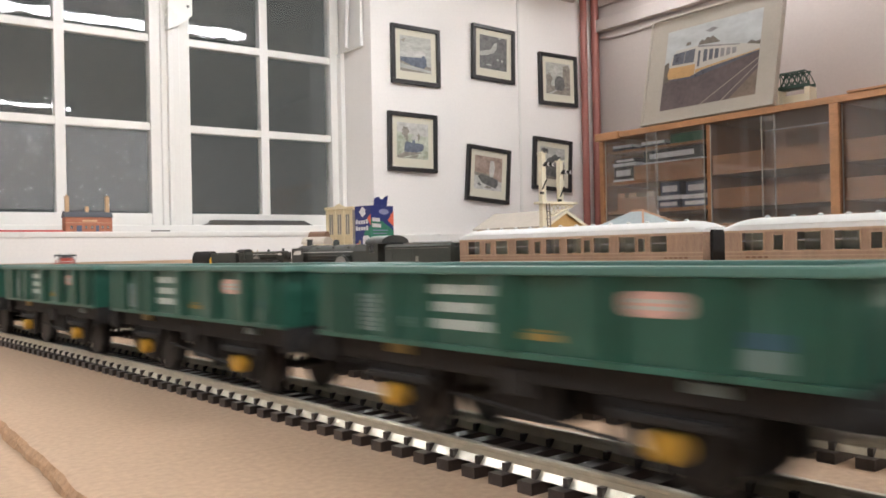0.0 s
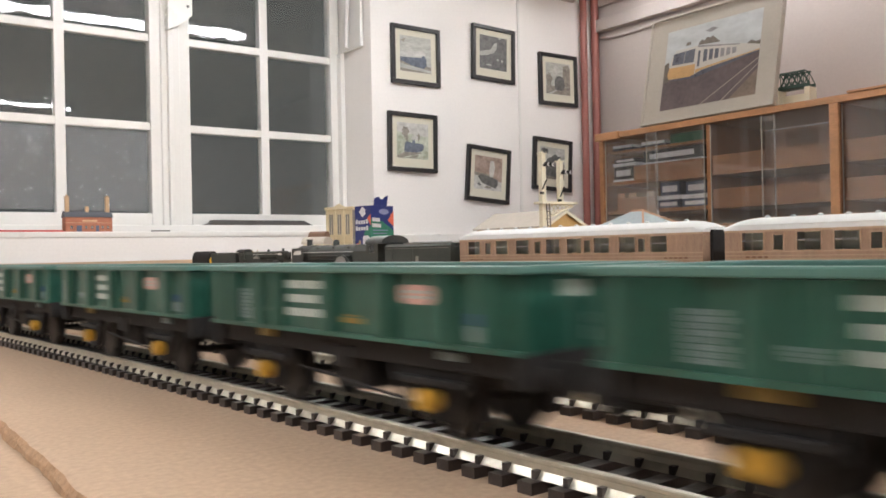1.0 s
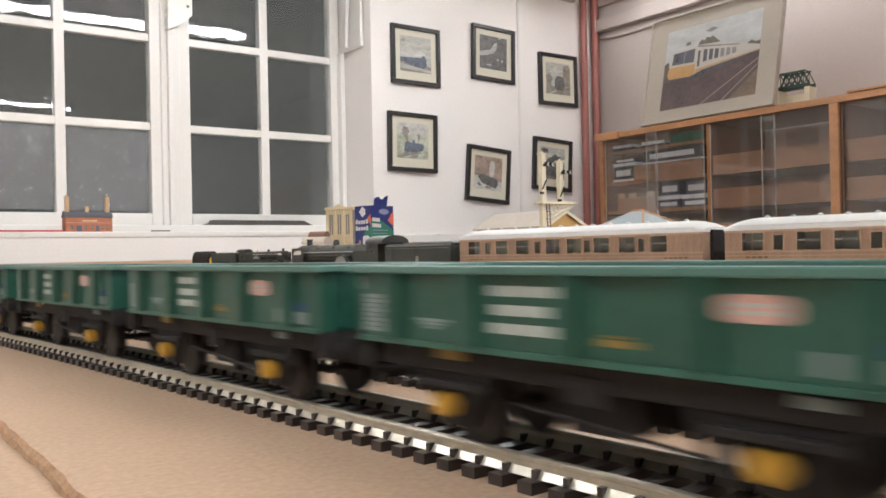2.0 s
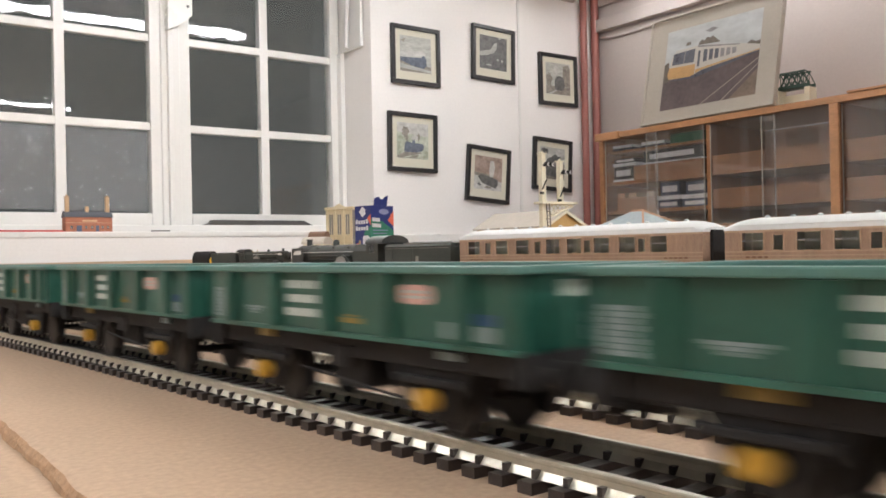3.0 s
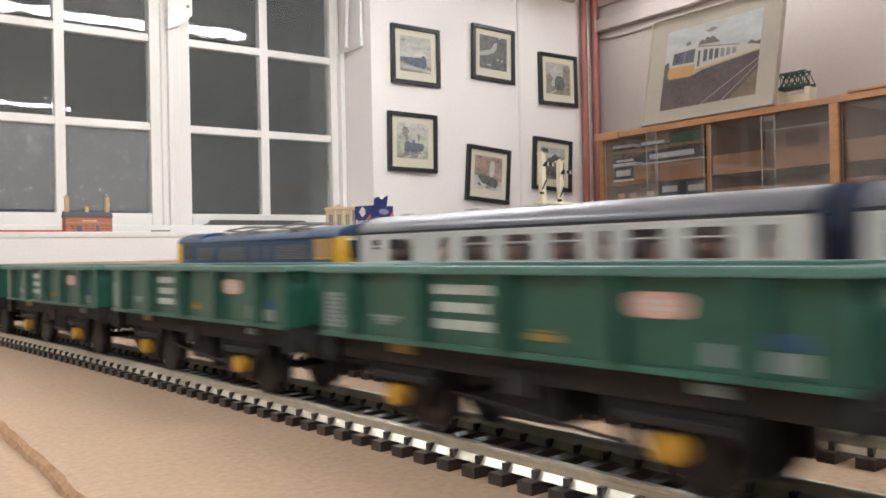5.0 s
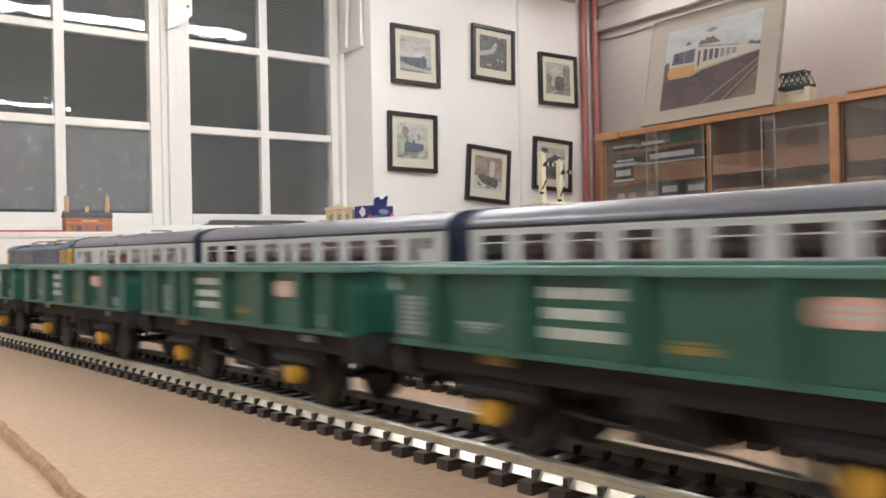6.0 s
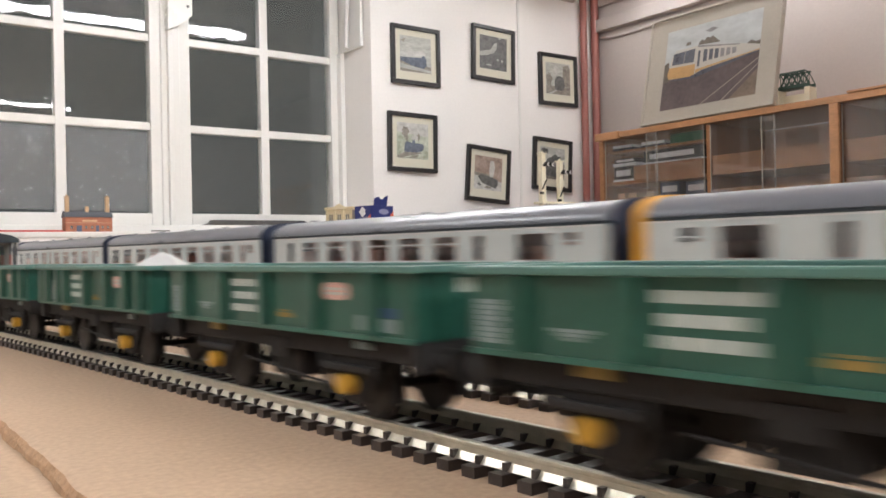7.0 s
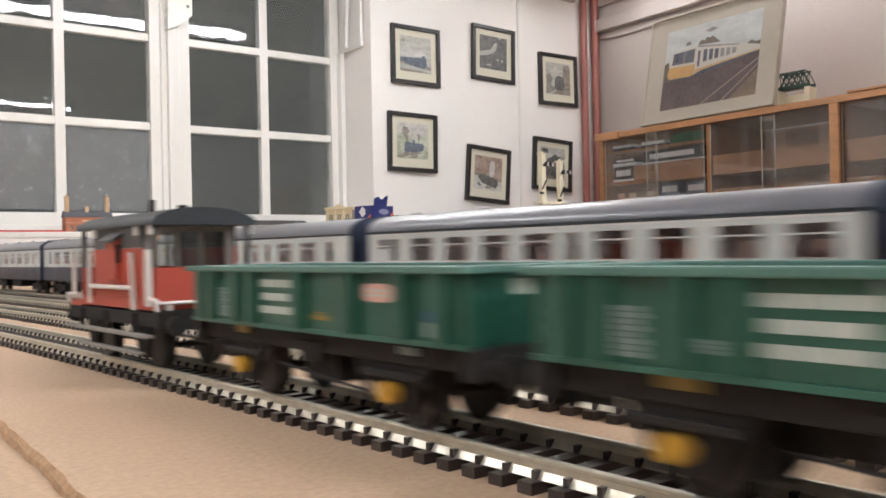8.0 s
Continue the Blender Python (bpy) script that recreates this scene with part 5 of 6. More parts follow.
def build_cabinet():
    c = thing("display_cabinet", "long brown wooden cabinet with sliding glass doors", "cabinet")
    x0, x1, ya, yb, top = 3.20, 3.66, 0.55, 3.01, 0.615
    part("top_board", box(B(), x0 - 0.012, x1, ya, 2.865, top - 0.028, top, 0.003), M["wood_light"], c)
    part("top_end", box(B(), x0 - 0.022, x1, 2.866, yb + 0.01, top - 0.034, top + 0.004, 0.003), M["wood_light"], c)
    part("top_cap", box(B(), x0 - 0.02, x1, ya, 1.70, top + 0.0005, top + 0.010, 0.003), M["wood_light"], c)
    part("back", box(B(), x1 - 0.012, x1, ya, yb, FLOOR, top - 0.035), M["wood_back"], c)
    part("end_panel", box(B(), x0, x1 - 0.013, yb - 0.025, yb, FLOOR, top - 0.036, 0.002), M["wood"], c)
    for y in (2.352, 1.742, 1.10):
        part("upright", box(B(), x0 + 0.022, x1 - 0.013, y, y + 0.024, FLOOR, top - 0.029, 0.002), M["wood"], c)
    part("front_post", box(B(), x0 - 0.014, x0 - 0.001, 1.738, 1.776, FLOOR, top - 0.029, 0.003), M["wood_light"], c)
    for a, b in ((2.377, 2.984), (1.767, 2.351), (1.125, 1.741)):
        for z in (0.06, 0.205, 0.352) if a > 2 else (0.05, 0.205, 0.355):
            sh = part("shelf", box(B(), x0 + 0.03, x1 - 0.014, a, b, z, z + 0.018, 0.001), M["wood"], c)
            if a < 2.3:
                part("front_lip", box(B(), x0 + 0.030, x0 + 0.042, a + 0.001, b - 0.001, z + 0.0185, z + 0.088, 0.001), M["wood"], sh)
        if a > 2.3:
            part("shelf", box(B(), x0 + 0.04, x1 - 0.014, a, b, 0.514, 0.526, 0.001), M["wood"], c)
        for k, (p, q) in enumerate(((a, (a + b) / 2 + 0.03), ((a + b) / 2 - 0.03, b))):
            g = part("glass_door", box(B(), x0 + 0.008 + 0.008 * k, x0 + 0.012 + 0.008 * k, p, q, 0.0, top - 0.03), M["cabinet_glass"], c, "sliding glass door")
            for y in (p, q - 0.004):
                part("glass_edge", box(B(), x0 + 0.0075 + 0.008 * k, x0 + 0.0125 + 0.008 * k, y, y + 0.004, 0.0, top - 0.03), M["mount_grey"], g, "pale glass edge")
    part("plinth", box(B(), x0 + 0.02, x1 - 0.014, ya, yb - 0.026, FLOOR, FLOOR + 0.08), M["wood_back"], c)
    part("lower_doors", box(B(), x0 + 0.002, x0 + 0.02, ya, 1.09, FLOOR + 0.09, top - 0.03), M["wood"], c)
    # cases on the shelves
    rnd = random.Random(5)
    def case(y0, y1, z0, z1, material, label, xx=3.27, depth=0.20):
        o = thing("storage_case", label + " on a cabinet shelf", "storage case", "cases in the cabinet")
        o.matrix_basis = pose(xx, (y0 + y1) / 2, z0, 0, 0, rnd.uniform(-2, 2))
        h = (y1 - y0) / 2
        part("box", box(B(), 0, depth, -h, h, 0, z1 - z0, 0.003), M[material], o)
        if z1 - z0 > 0.022 and material in ("case_black", "case_blue", "case_white"):
            part("label_strip", box(B(), -0.0012, -0.0002, -h * 0.8, h * 0.75, (z1 - z0) * 0.25, (z1 - z0) * 0.7), M["case_white" if material != "case_white" else "stone_grey"], o)
    for y0, y1, z0, z1, mt, lb in (
            (2.85, 2.98, 0.5265, 0.544, "case_black", "dark flat case with pale label"), (2.855, 2.98, 0.5445, 0.558, "case_white", "white flat case"),
            (2.645, 2.796, 0.5265, 0.541, "case_black", "black video case"), (2.65, 2.79, 0.5415, 0.556, "case_white", "white flat case"), (2.432, 2.614, 0.5265, 0.576, "case_green", "green storage tin"),
            (2.85, 2.98, 0.3705, 0.384, "case_white", "white flat case"), (2.85, 2.975, 0.3845, 0.450, "case_black", "dark case with pale label"), (2.83, 2.98, 0.4505, 0.466, "case_white", "white flat case"), (2.83, 2.97, 0.4665, 0.490, "case_black", "dark flat case"),
            (2.436, 2.842, 0.3705, 0.446, "wood", "brown wooden drawer box"), (2.440, 2.784, 0.4465, 0.453, "case_white", "long white tray"), (2.440, 2.784, 0.4535, 0.510, "case_black", "long dark case"),
            (2.708, 2.955, 0.2235, 0.289, "wood", "brown wooden drawer box"), (2.905, 2.950, 0.2895, 0.314, "case_tan", "small tan carton"), (2.830, 2.880, 0.2895, 0.312, "case_tan", "small tan carton"), (2.715, 2.765, 0.2895, 0.314, "case_tan", "small tan carton"),
            (2.565, 2.700, 0.2235, 0.264, "case_blue", "blue-edged white model box"), (2.560, 2.703, 0.2645, 0.284, "case_white", "white model box lid"), (2.565, 2.680, 0.2845, 0.350, "case_blue", "blue-edged white model box"),
            (2.415, 2.550, 0.2235, 0.262, "case_blue", "blue-edged white model box"), (2.408, 2.555, 0.2625, 0.282, "case_white", "white model box lid"), (2.415, 2.530, 0.2825, 0.344, "case_blue", "blue-edged white model box"),
            (2.40, 2.56, 0.0785, 0.150, "case_white", "white model box"), (2.60, 2.80, 0.0785, 0.140, "case_blue", "blue model box"), (1.90, 2.28, 0.0685, 0.14, "case_black", "long dark case"),
            (1.80, 1.96, 0.3735, 0.408, "case_black", "dark model case"), (2.02, 2.26, 0.3735, 0.415, "case_black", "dark model case"), (1.80, 2.10, 0.2235, 0.262, "case_black", "dark model case"),
            (1.20, 1.60, 0.3735, 0.41, "case_black", "dark model case"), (1.2, 1.5, 0.2235, 0.27, "case_blue", "blue model box")):
        case(y0, y1, z0, z1, mt, lb)


def build_bridge():
    b = thing("model_girder_bridge", "green lattice model bridge on cream stone piers", "model bridge")
    b.matrix_basis = pose(3.30, 1.985, 0.616, 0, 0, 4)
    for y in (-0.085, 0.085):
        part("pier", box(B(), -0.035, 0.035, y - 0.014, y + 0.014, 0, 0.082, 0.002), M["cream_pale"], b, "cream stone pier")
    part("wall", box(B(), 0.005, 0.028, -0.0705, 0.0705, 0, 0.058, 0.002), M["cream_pale"], b)
    part("deck", box(B(), -0.03, 0.03, -0.098, 0.098, 0.0825, 0.092, 0.001), M["bridge_green"], b)
    for x in (-0.027, 0.027):
        for z in (0.096, 0.160):
            part("chord", box(B(), x - 0.003, x + 0.003, -0.098 if z < 0.1 else -0.074, 0.098 if z < 0.1 else 0.074, z - 0.004, z + 0.004), M["bridge_green"], b)
        ys = np.linspace(-0.096, 0.096, 7)
        for i, (p, q) in enumerate(zip(ys, ys[1:])):
            for za, zb in ((0.096, 0.160), (0.160, 0.096)):
                if (i == 0 and za > zb) or (i == 5 and za < zb):
                    continue
                part("lattice_bar", rod(B(), (x, p, za), (x, q, zb), 0.0026, 6), M["bridge_green"], b)
            if 0 < i:
                part("lattice_bar", rod(B(), (x, p, 0.096), (x, p, 0.160), 0.0024, 6), M["bridge_green"], b)
    for y in np.linspace(-0.07, 0.07, 5):
        part("cross_bar", rod(B(), (-0.027, y, 0.160), (0.027, y, 0.160), 0.0024, 6), M["bridge_green"], b)
    for o in b.children_recursive:
        o.data.transform(Matrix.Diagonal((0.9, 0.78, 0.88, 1)))


# ---- models beyond the trains ----
def build_signal():
    s = thing("bracket_signal", "cream bracket semaphore signal with two posts", "signal")
    s.matrix_basis = pose(0.590, 0.634, 0.0)
    part("base", box(B(), -0.008, 0.008, -0.008, 0.008, 0, 0.004, 0.0005), M["stone_grey"], s)
    part("main_post", box(B(), -0.0028, 0.0028, -0.0028, 0.0028, 0.004, 0.135, 0.0004), M["cream_pale"], s)
    part("second_post", box(B(), 0.0222, 0.0272, -0.0025, 0.0025, 0.0865, 0.128, 0.0004), M["cream_pale"], s)
    for x, z in ((0, 0.135), (0.0247, 0.128)):
        f = box(B(), x - 0.0038, x + 0.0038, -0.0038, 0.0038, z + 0.0001, z + 0.0012)
        rod(f, (x, 0, z + 0.001), (x, 0, z + 0.0035), 0.0022, 8, 0.0004)
        part("finial", f, M["cream_pale"], s)
        arm = part("semaphore_arm", box(B(), x + 0.0005, x + 0.0130, -0.0038, -0.0031, z - 0.0125, z - 0.0085), M["black"], s, "black arm with white chevrons")
        for q in (0.0030, 0.0095):
            part("chevron", prism(B(), [(x + q, z - 0.0105), (x + q + 0.0022, z - 0.0086), (x + q + 0.0042, z - 0.0086), (x + q + 0.0020, z - 0.0105), (x + q + 0.0042, z - 0.0124), (x + q + 0.0022, z - 0.0124)], -0.0042, -0.0039, "y"), M["white_part"], arm)
        part("spectacle", rod(B(), (x - 0.0005, -0.0042, z - 0.0115), (x - 0.0005, -0.0034, z - 0.0115), 0.0015, 12), M["black"], s)
        part("balance_lever", rod(rod(B(), (x - 0.003, -0.0035, z - 0.036), (x + 0.003, -0.0035, z - 0.026), 0.0008, 6), (x - 0.006, -0.0035, z - 0.040), (x - 0.002, -0.0035, z - 0.040), 0.0014, 6), M["black"], s)
    part("platform", box(B(), -0.006, 0.043, -0.007, 0.007, 0.0840, 0.0864, 0.0004), M["cream_pale"], s)
    for i in range(6):
        x = 0.003 + i * 0.0058
        part("lattice_bar", rod(B(), (x, -0.004, 0.0712 + 0.0018 * i), (x + 0.0055, -0.004, 0.0836), 0.0005, 6), M["cream_pale"], s)
        part("lattice_bar", rod(B(), (x, -0.004, 0.0836), (x + 0.0055, -0.004, 0.0716 + 0.0018 * i), 0.0005, 6), M["cream_pale"], s)
    part("bracket", rod(B(), (0.001, -0.004, 0.0690), (0.038, -0.004, 0.0820), 0.0011, 6), M["cream_pale"], s)
    for x in (0.0035, 0.0075):
        part("ladder_side", rod(B(), (x, -0.0065, 0.002), (x - 0.003, -0.0050, 0.084), 0.0005, 6), M["dark_grey"], s)
    for z in np.arange(0.006, 0.082, 0.0035):
        x = 0.0035 - 0.003 * z / 0.084
        part("rung", rod(B(), (x, -0.0063 + 0.0013 * z / 0.084, z), (x + 0.004, -0.0063 + 0.0013 * z / 0.084, z), 0.0003, 5), M["dark_grey"], s)


def build_station():
    s = thing("model_station", "ochre model goods shed with pale pitched roof", "model building")
    x0, x1, y0, y1, e, r = 0.655, 0.718, 0.702, 0.824, 0.065, 0.082
    xm = (x0 + x1) / 2
    b = B()
    box(b, x0, x0 + 0.002, y0 + 0.002, y1, 0, e), box(b, x1 - 0.002, x1, y0 + 0.002, y1, 0, e)
    prism(b, [(x0, 0), (x1, 0), (x1, e), (xm, r), (x0, e)], y0, y0 + 0.002, "y")
    prism(b, [(x0, 0), (x1, 0), (x1, e), (xm, r), (x0, e)], y1 - 0.002, y1, "y")
    part("wall", b, M["ochre"], s)
    for sx in (-1, 1):
        f = B()
        xe = xm + sx * (xm - x0 + 0.004)
        ze = e - 0.0022
        prism(f, [(xm, r), (xe, ze), (xe, ze + 0.0016), (xm, r + 0.0018)], y0 - 0.004, y1 + 0.004, "y")
        part("roof", f, M["roof_pale"], s, "pale card roof")
        g = B()
        prism(g, [(xm, r - 0.003), (xe, ze - 0.003), (xe, ze - 0.0001), (xm, r - 0.0001)], y0 - 0.0045, y0 - 0.0035, "y")
        part("bargeboard", g, M["cream_pale"], s)
    for x in (xm - 0.006, xm + 0.006):
        part("window", box(B(), x - 0.004, x + 0.004, y0 - 0.0008, y0 - 0.0001, 0.050, 0.062), M["slate"], s)
    for k in range(6):
        y = y0 + 0.012 + k * 0.018
        w = part("window", box(B(), x0 - 0.0008, x0 - 0.0001, y, y + 0.011, 0.048, 0.061), M["dark_glass"], s)
        part("window_bar", box(B(), x0 - 0.0014, x0 - 0.0009, y + 0.005, y + 0.006, 0.048, 0.061), M["cream_pale"], w)
    h = thing("hipped_model_building", "cream model building with blue-grey hipped roof", "model building")
    x0, x1, y0, y1, e, r = 0.632, 0.684, 0.540, 0.598, 0.058, 0.0745
    part("wall", box(B(), x0, x1, y0, y1, 0, e, 0.001), M["cream"], h)
    q = B()
    o = 0.004
    lo = [q.verts.new(v) for v in ((x0 - o, y0 - o, e + 0.0005), (x1 + o, y0 - o, e + 0.0005), (x1 + o, y1 + o, e + 0.0005), (x0 - o, y1 + o, e + 0.0005))]
    a, b2 = q.verts.new(((x0 + x1) / 2, y0 + 0.022, r)), q.verts.new(((x0 + x1) / 2, y1 - 0.022, r))
    for fc in ((lo[0], lo[1], a), (lo[1], lo[2], b2, a), (lo[2], lo[3], b2), (lo[3], lo[0], a, b2), (lo[3], lo[2], lo[1], lo[0])):
        q.faces.new(fc)
    part("roof", q, M["slate_blue"], h, "blue-grey hipped roof")
    for v in ((x0 - o, y0 - o), (x1 + o, y0 - o)):
        part("hip_tile", rod(B(), (v[0], v[1], e + 0.001), ((x0 + x1) / 2, y0 + 0.022, r + 0.0003), 0.0011, 6), M["terracotta"], h, "terracotta hip tiles")
    part("ridge_tile", rod(B(), ((x0 + x1) / 2, y0 + 0.022, r + 0.0003), ((x0 + x1) / 2, y1 - 0.022, r + 0.0003), 0.0011, 6), M["terracotta"], h)


def build_town_house():
    t = thing("model_town_house", "cream stone model building with tall windows", "model building")
    t.matrix_basis = pose(0.905, 1.590, 0, 0, 0, 36)
    x, y, h = 0.034, 0.029, 0.130
    part("wall", box(B(), -x + 0.001, x, -y, y, 0, h, 0.001), M["stone_grey"], t, "grey side walls")
    part("front", box(B(), -x - 0.001, -x + 0.0005, -y, y, 0, h, 0.0004), M["cream"], t, "cream front")
    part("cornice", box(B(), -x - 0.005, x + 0.003, -y - 0.004, y + 0.004, h + 0.0002, h + 0.006, 0.001), M["cream"], t)
    part("pediment", prism(B(), [(-0.013, h + 0.006), (0.013, h + 0.006), (0, h + 0.013)], -x - 0.004, -x, "x"), M["cream"], t)
    for k in range(3):
        yy = -0.019 + k * 0.019
        for z0, z1 in ((0.012, 0.045), (0.078, 0.120)):
            w = part("window", box(B(), -x - 0.0016, -x - 0.0011, yy - 0.0045, yy + 0.0045, z0, z1), M["stone_grey"], t)
            part("window_bar", box(B(), -x - 0.0024, -x - 0.0017, yy - 0.0005, yy + 0.0005, z0, z1), M["cream_pale"], w)
            for sgn in (-1, 1):
                part("window_surround", box(B(), -x - 0.003, -x - 0.0011, yy + sgn * 0.0056 - 0.001, yy + sgn * 0.0056 + 0.001, z0 - 0.002, z1 + 0.002), M["cream"], t)
    for k in range(4):
        yy = -0.0285 + k * 0.019
        part("pilaster", box(B(), -x - 0.004, -x - 0.0011, yy - 0.0014, yy + 0.0014, 0.0, h), M["cream"], t)
    part("string_course", box(B(), -x - 0.005, -x - 0.0011, -y, y, 0.064, 0.068), M["cream"], t)
    p = thing("model_pavilion", "small cream model building with curved roof", "model building")
    p.matrix_basis = pose(0.745, 1.420, 0, 0, 0, 40)
    part("wall", box(B(), -0.022, 0.022, -0.020, 0.020, 0, 0.056, 0.001), M["cream_pale"], p)
    part("roof", arc_roof(B(), 0.024, 0.0562, 0.070, -0.022, 0.022, 0.0, power=2.2), M["roof_pale"], p, smooth=True)
    for yy in (-0.010, 0.010):
        part("window", box(B(), -0.0232, -0.0221, yy - 0.006, yy + 0.006, 0.040, 0.052), M["stone_grey"], p)
    part("end_window", box(B(), -0.012, 0.012, -0.0225, -0.0201, 0.038, 0.052), M["stone_grey"], p)
    f = thing("model_shed", "brown curved-roof model shed beside the town house", "model building")
    f.matrix_basis = pose(0.815, 1.545, 0, 0, 0, 40)
    part("wall", box(B(), -0.014, 0.014, -0.016, 0.016, 0, 0.066, 0.001), M["cream"], f)
    part("roof", arc_roof(B(), 0.017, 0.0662, 0.084, -0.018, 0.018, 0.0), M["teak_dark"], f, smooth=True)


def build_carton():
    c = thing("cleaner_carton", "blue and green cleaning kit carton, torn open", "carton")
    c.matrix_basis = pose(0.834, 1.372, 0.0, 0, 0, 11.7) @ Matrix.Translation((0.030, 0.0225, 0))
    x, y, h = 0.030, 0.0225, 0.128
    part("body", box(B(), -x, x, -y, y, 0, h, 0.0008), M["box_blue"], c)
    fl = B()
    prism(fl, [(-0.002, h), (x + 0.003, h), (x + 0.007, h + 0.022), (0.028, h + 0.019), (0.024, h + 0.0145), (0.017, h + 0.0145), (0.013, h + 0.019), (0.000, h + 0.016)], -0.0012, -0.0004, "y")
    part("flap", fl, M["box_blue"], c, "torn blue top flap")
    part("flap_edge", box(B(), x + 0.0032, x + 0.004, 0.001, 0.006, h - 0.002, h + 0.016), M["cream_pale"], c)
    def face(name, pts, side, material, k=1):
        o = B()
        if side == "front":
            prism(o, pts, -y - 0.00022 * k, -y - 0.00022 * (k - 1) - 0.00002, "y")
        else:
            prism(o, pts, -x - 0.00022 * k, -x - 0.00022 * (k - 1) - 0.00002, "x")
        return part(name, o, M[material], c)
    face("green_panel", [(-x, 0.002), (x, 0.002), (x, 0.080), (0.0, 0.098), (-x, 0.103)], "front", "box_green")
    face("coral_corner", [(0.014, 0.100), (x, 0.120), (x, 0.088)], "front", "box_coral", 2)
    face("emblem", [(0.004 + 0.013 * math.cos(a), 0.1165 + 0.0055 * math.sin(a)) for a in np.linspace(0, 6.283, 20)[:-1]], "front", "box_lilac", 2)
    for z, w in ((0.1015, 0.020), (0.0905, 0.023)):
        face("lettering_bar", [(-x + 0.003, z - 0.0036), (-x + 0.003 + w, z - 0.0046), (-x + 0.003 + w, z + 0.0022), (-x + 0.003, z + 0.0036)], "front", "box_white", 3)
    for i in range(6):
        z = 0.080 - i * 0.0062
        face("text_line", [(-x + 0.004, z), (-x + 0.044 - 0.004 * (i % 3), z), (-x + 0.044 - 0.004 * (i % 3), z + 0.0017), (-x + 0.004, z + 0.0017)], "front", "box_lilac", 3)
    face("green_panel", [(-y, 0.002), (y, 0.002), (y, 0.06), (-y, 0.090)], "side", "box_green")
    face("blue_fade", [(y, 0.002), (y, 0.06), (-0.004, 0.078), (0.004, 0.002)], "side", "box_blue", 2)
    face("splash", [(-0.0 + 0.0085 * math.cos(a) * (1 + 0.2 * math.cos(5 * a)), 0.1165 + 0.0085 * math.sin(a) * (1 + 0.15 * math.cos(4 * a))) for a in np.linspace(0, 6.283, 26)[:-1]], "side", "box_white", 2)
    face("coral_corner", [(-y, 0.090), (-y, 0.112), (-0.013, 0.104)], "side", "box_coral", 3)
    for z, n in ((0.0975, 5), (0.0850, 5)):
        for k in range(n):
            a0 = y - 0.003 - k * 0.0072
            tall = 0.0046 if k in (0, 4) else 0.0026
            face("lettering_bar", [(a0, z - 0.0040), (a0 - 0.0056, z - 0.0040), (a0 - 0.0056, z + tall), (a0, z + tall)], "side", "box_white", 3)
    face("bottle_picture", [(0.0, 0.046), (-0.018, 0.046), (-0.018, 0.068), (-0.014, 0.071), (-0.003, 0.071), (0.0, 0.068)], "side", "box_white", 3)
    face("coral_corner", [(y, 0.046), (0.008, 0.046), (0.006, 0.060), (y, 0.054)], "side", "box_coral", 3)


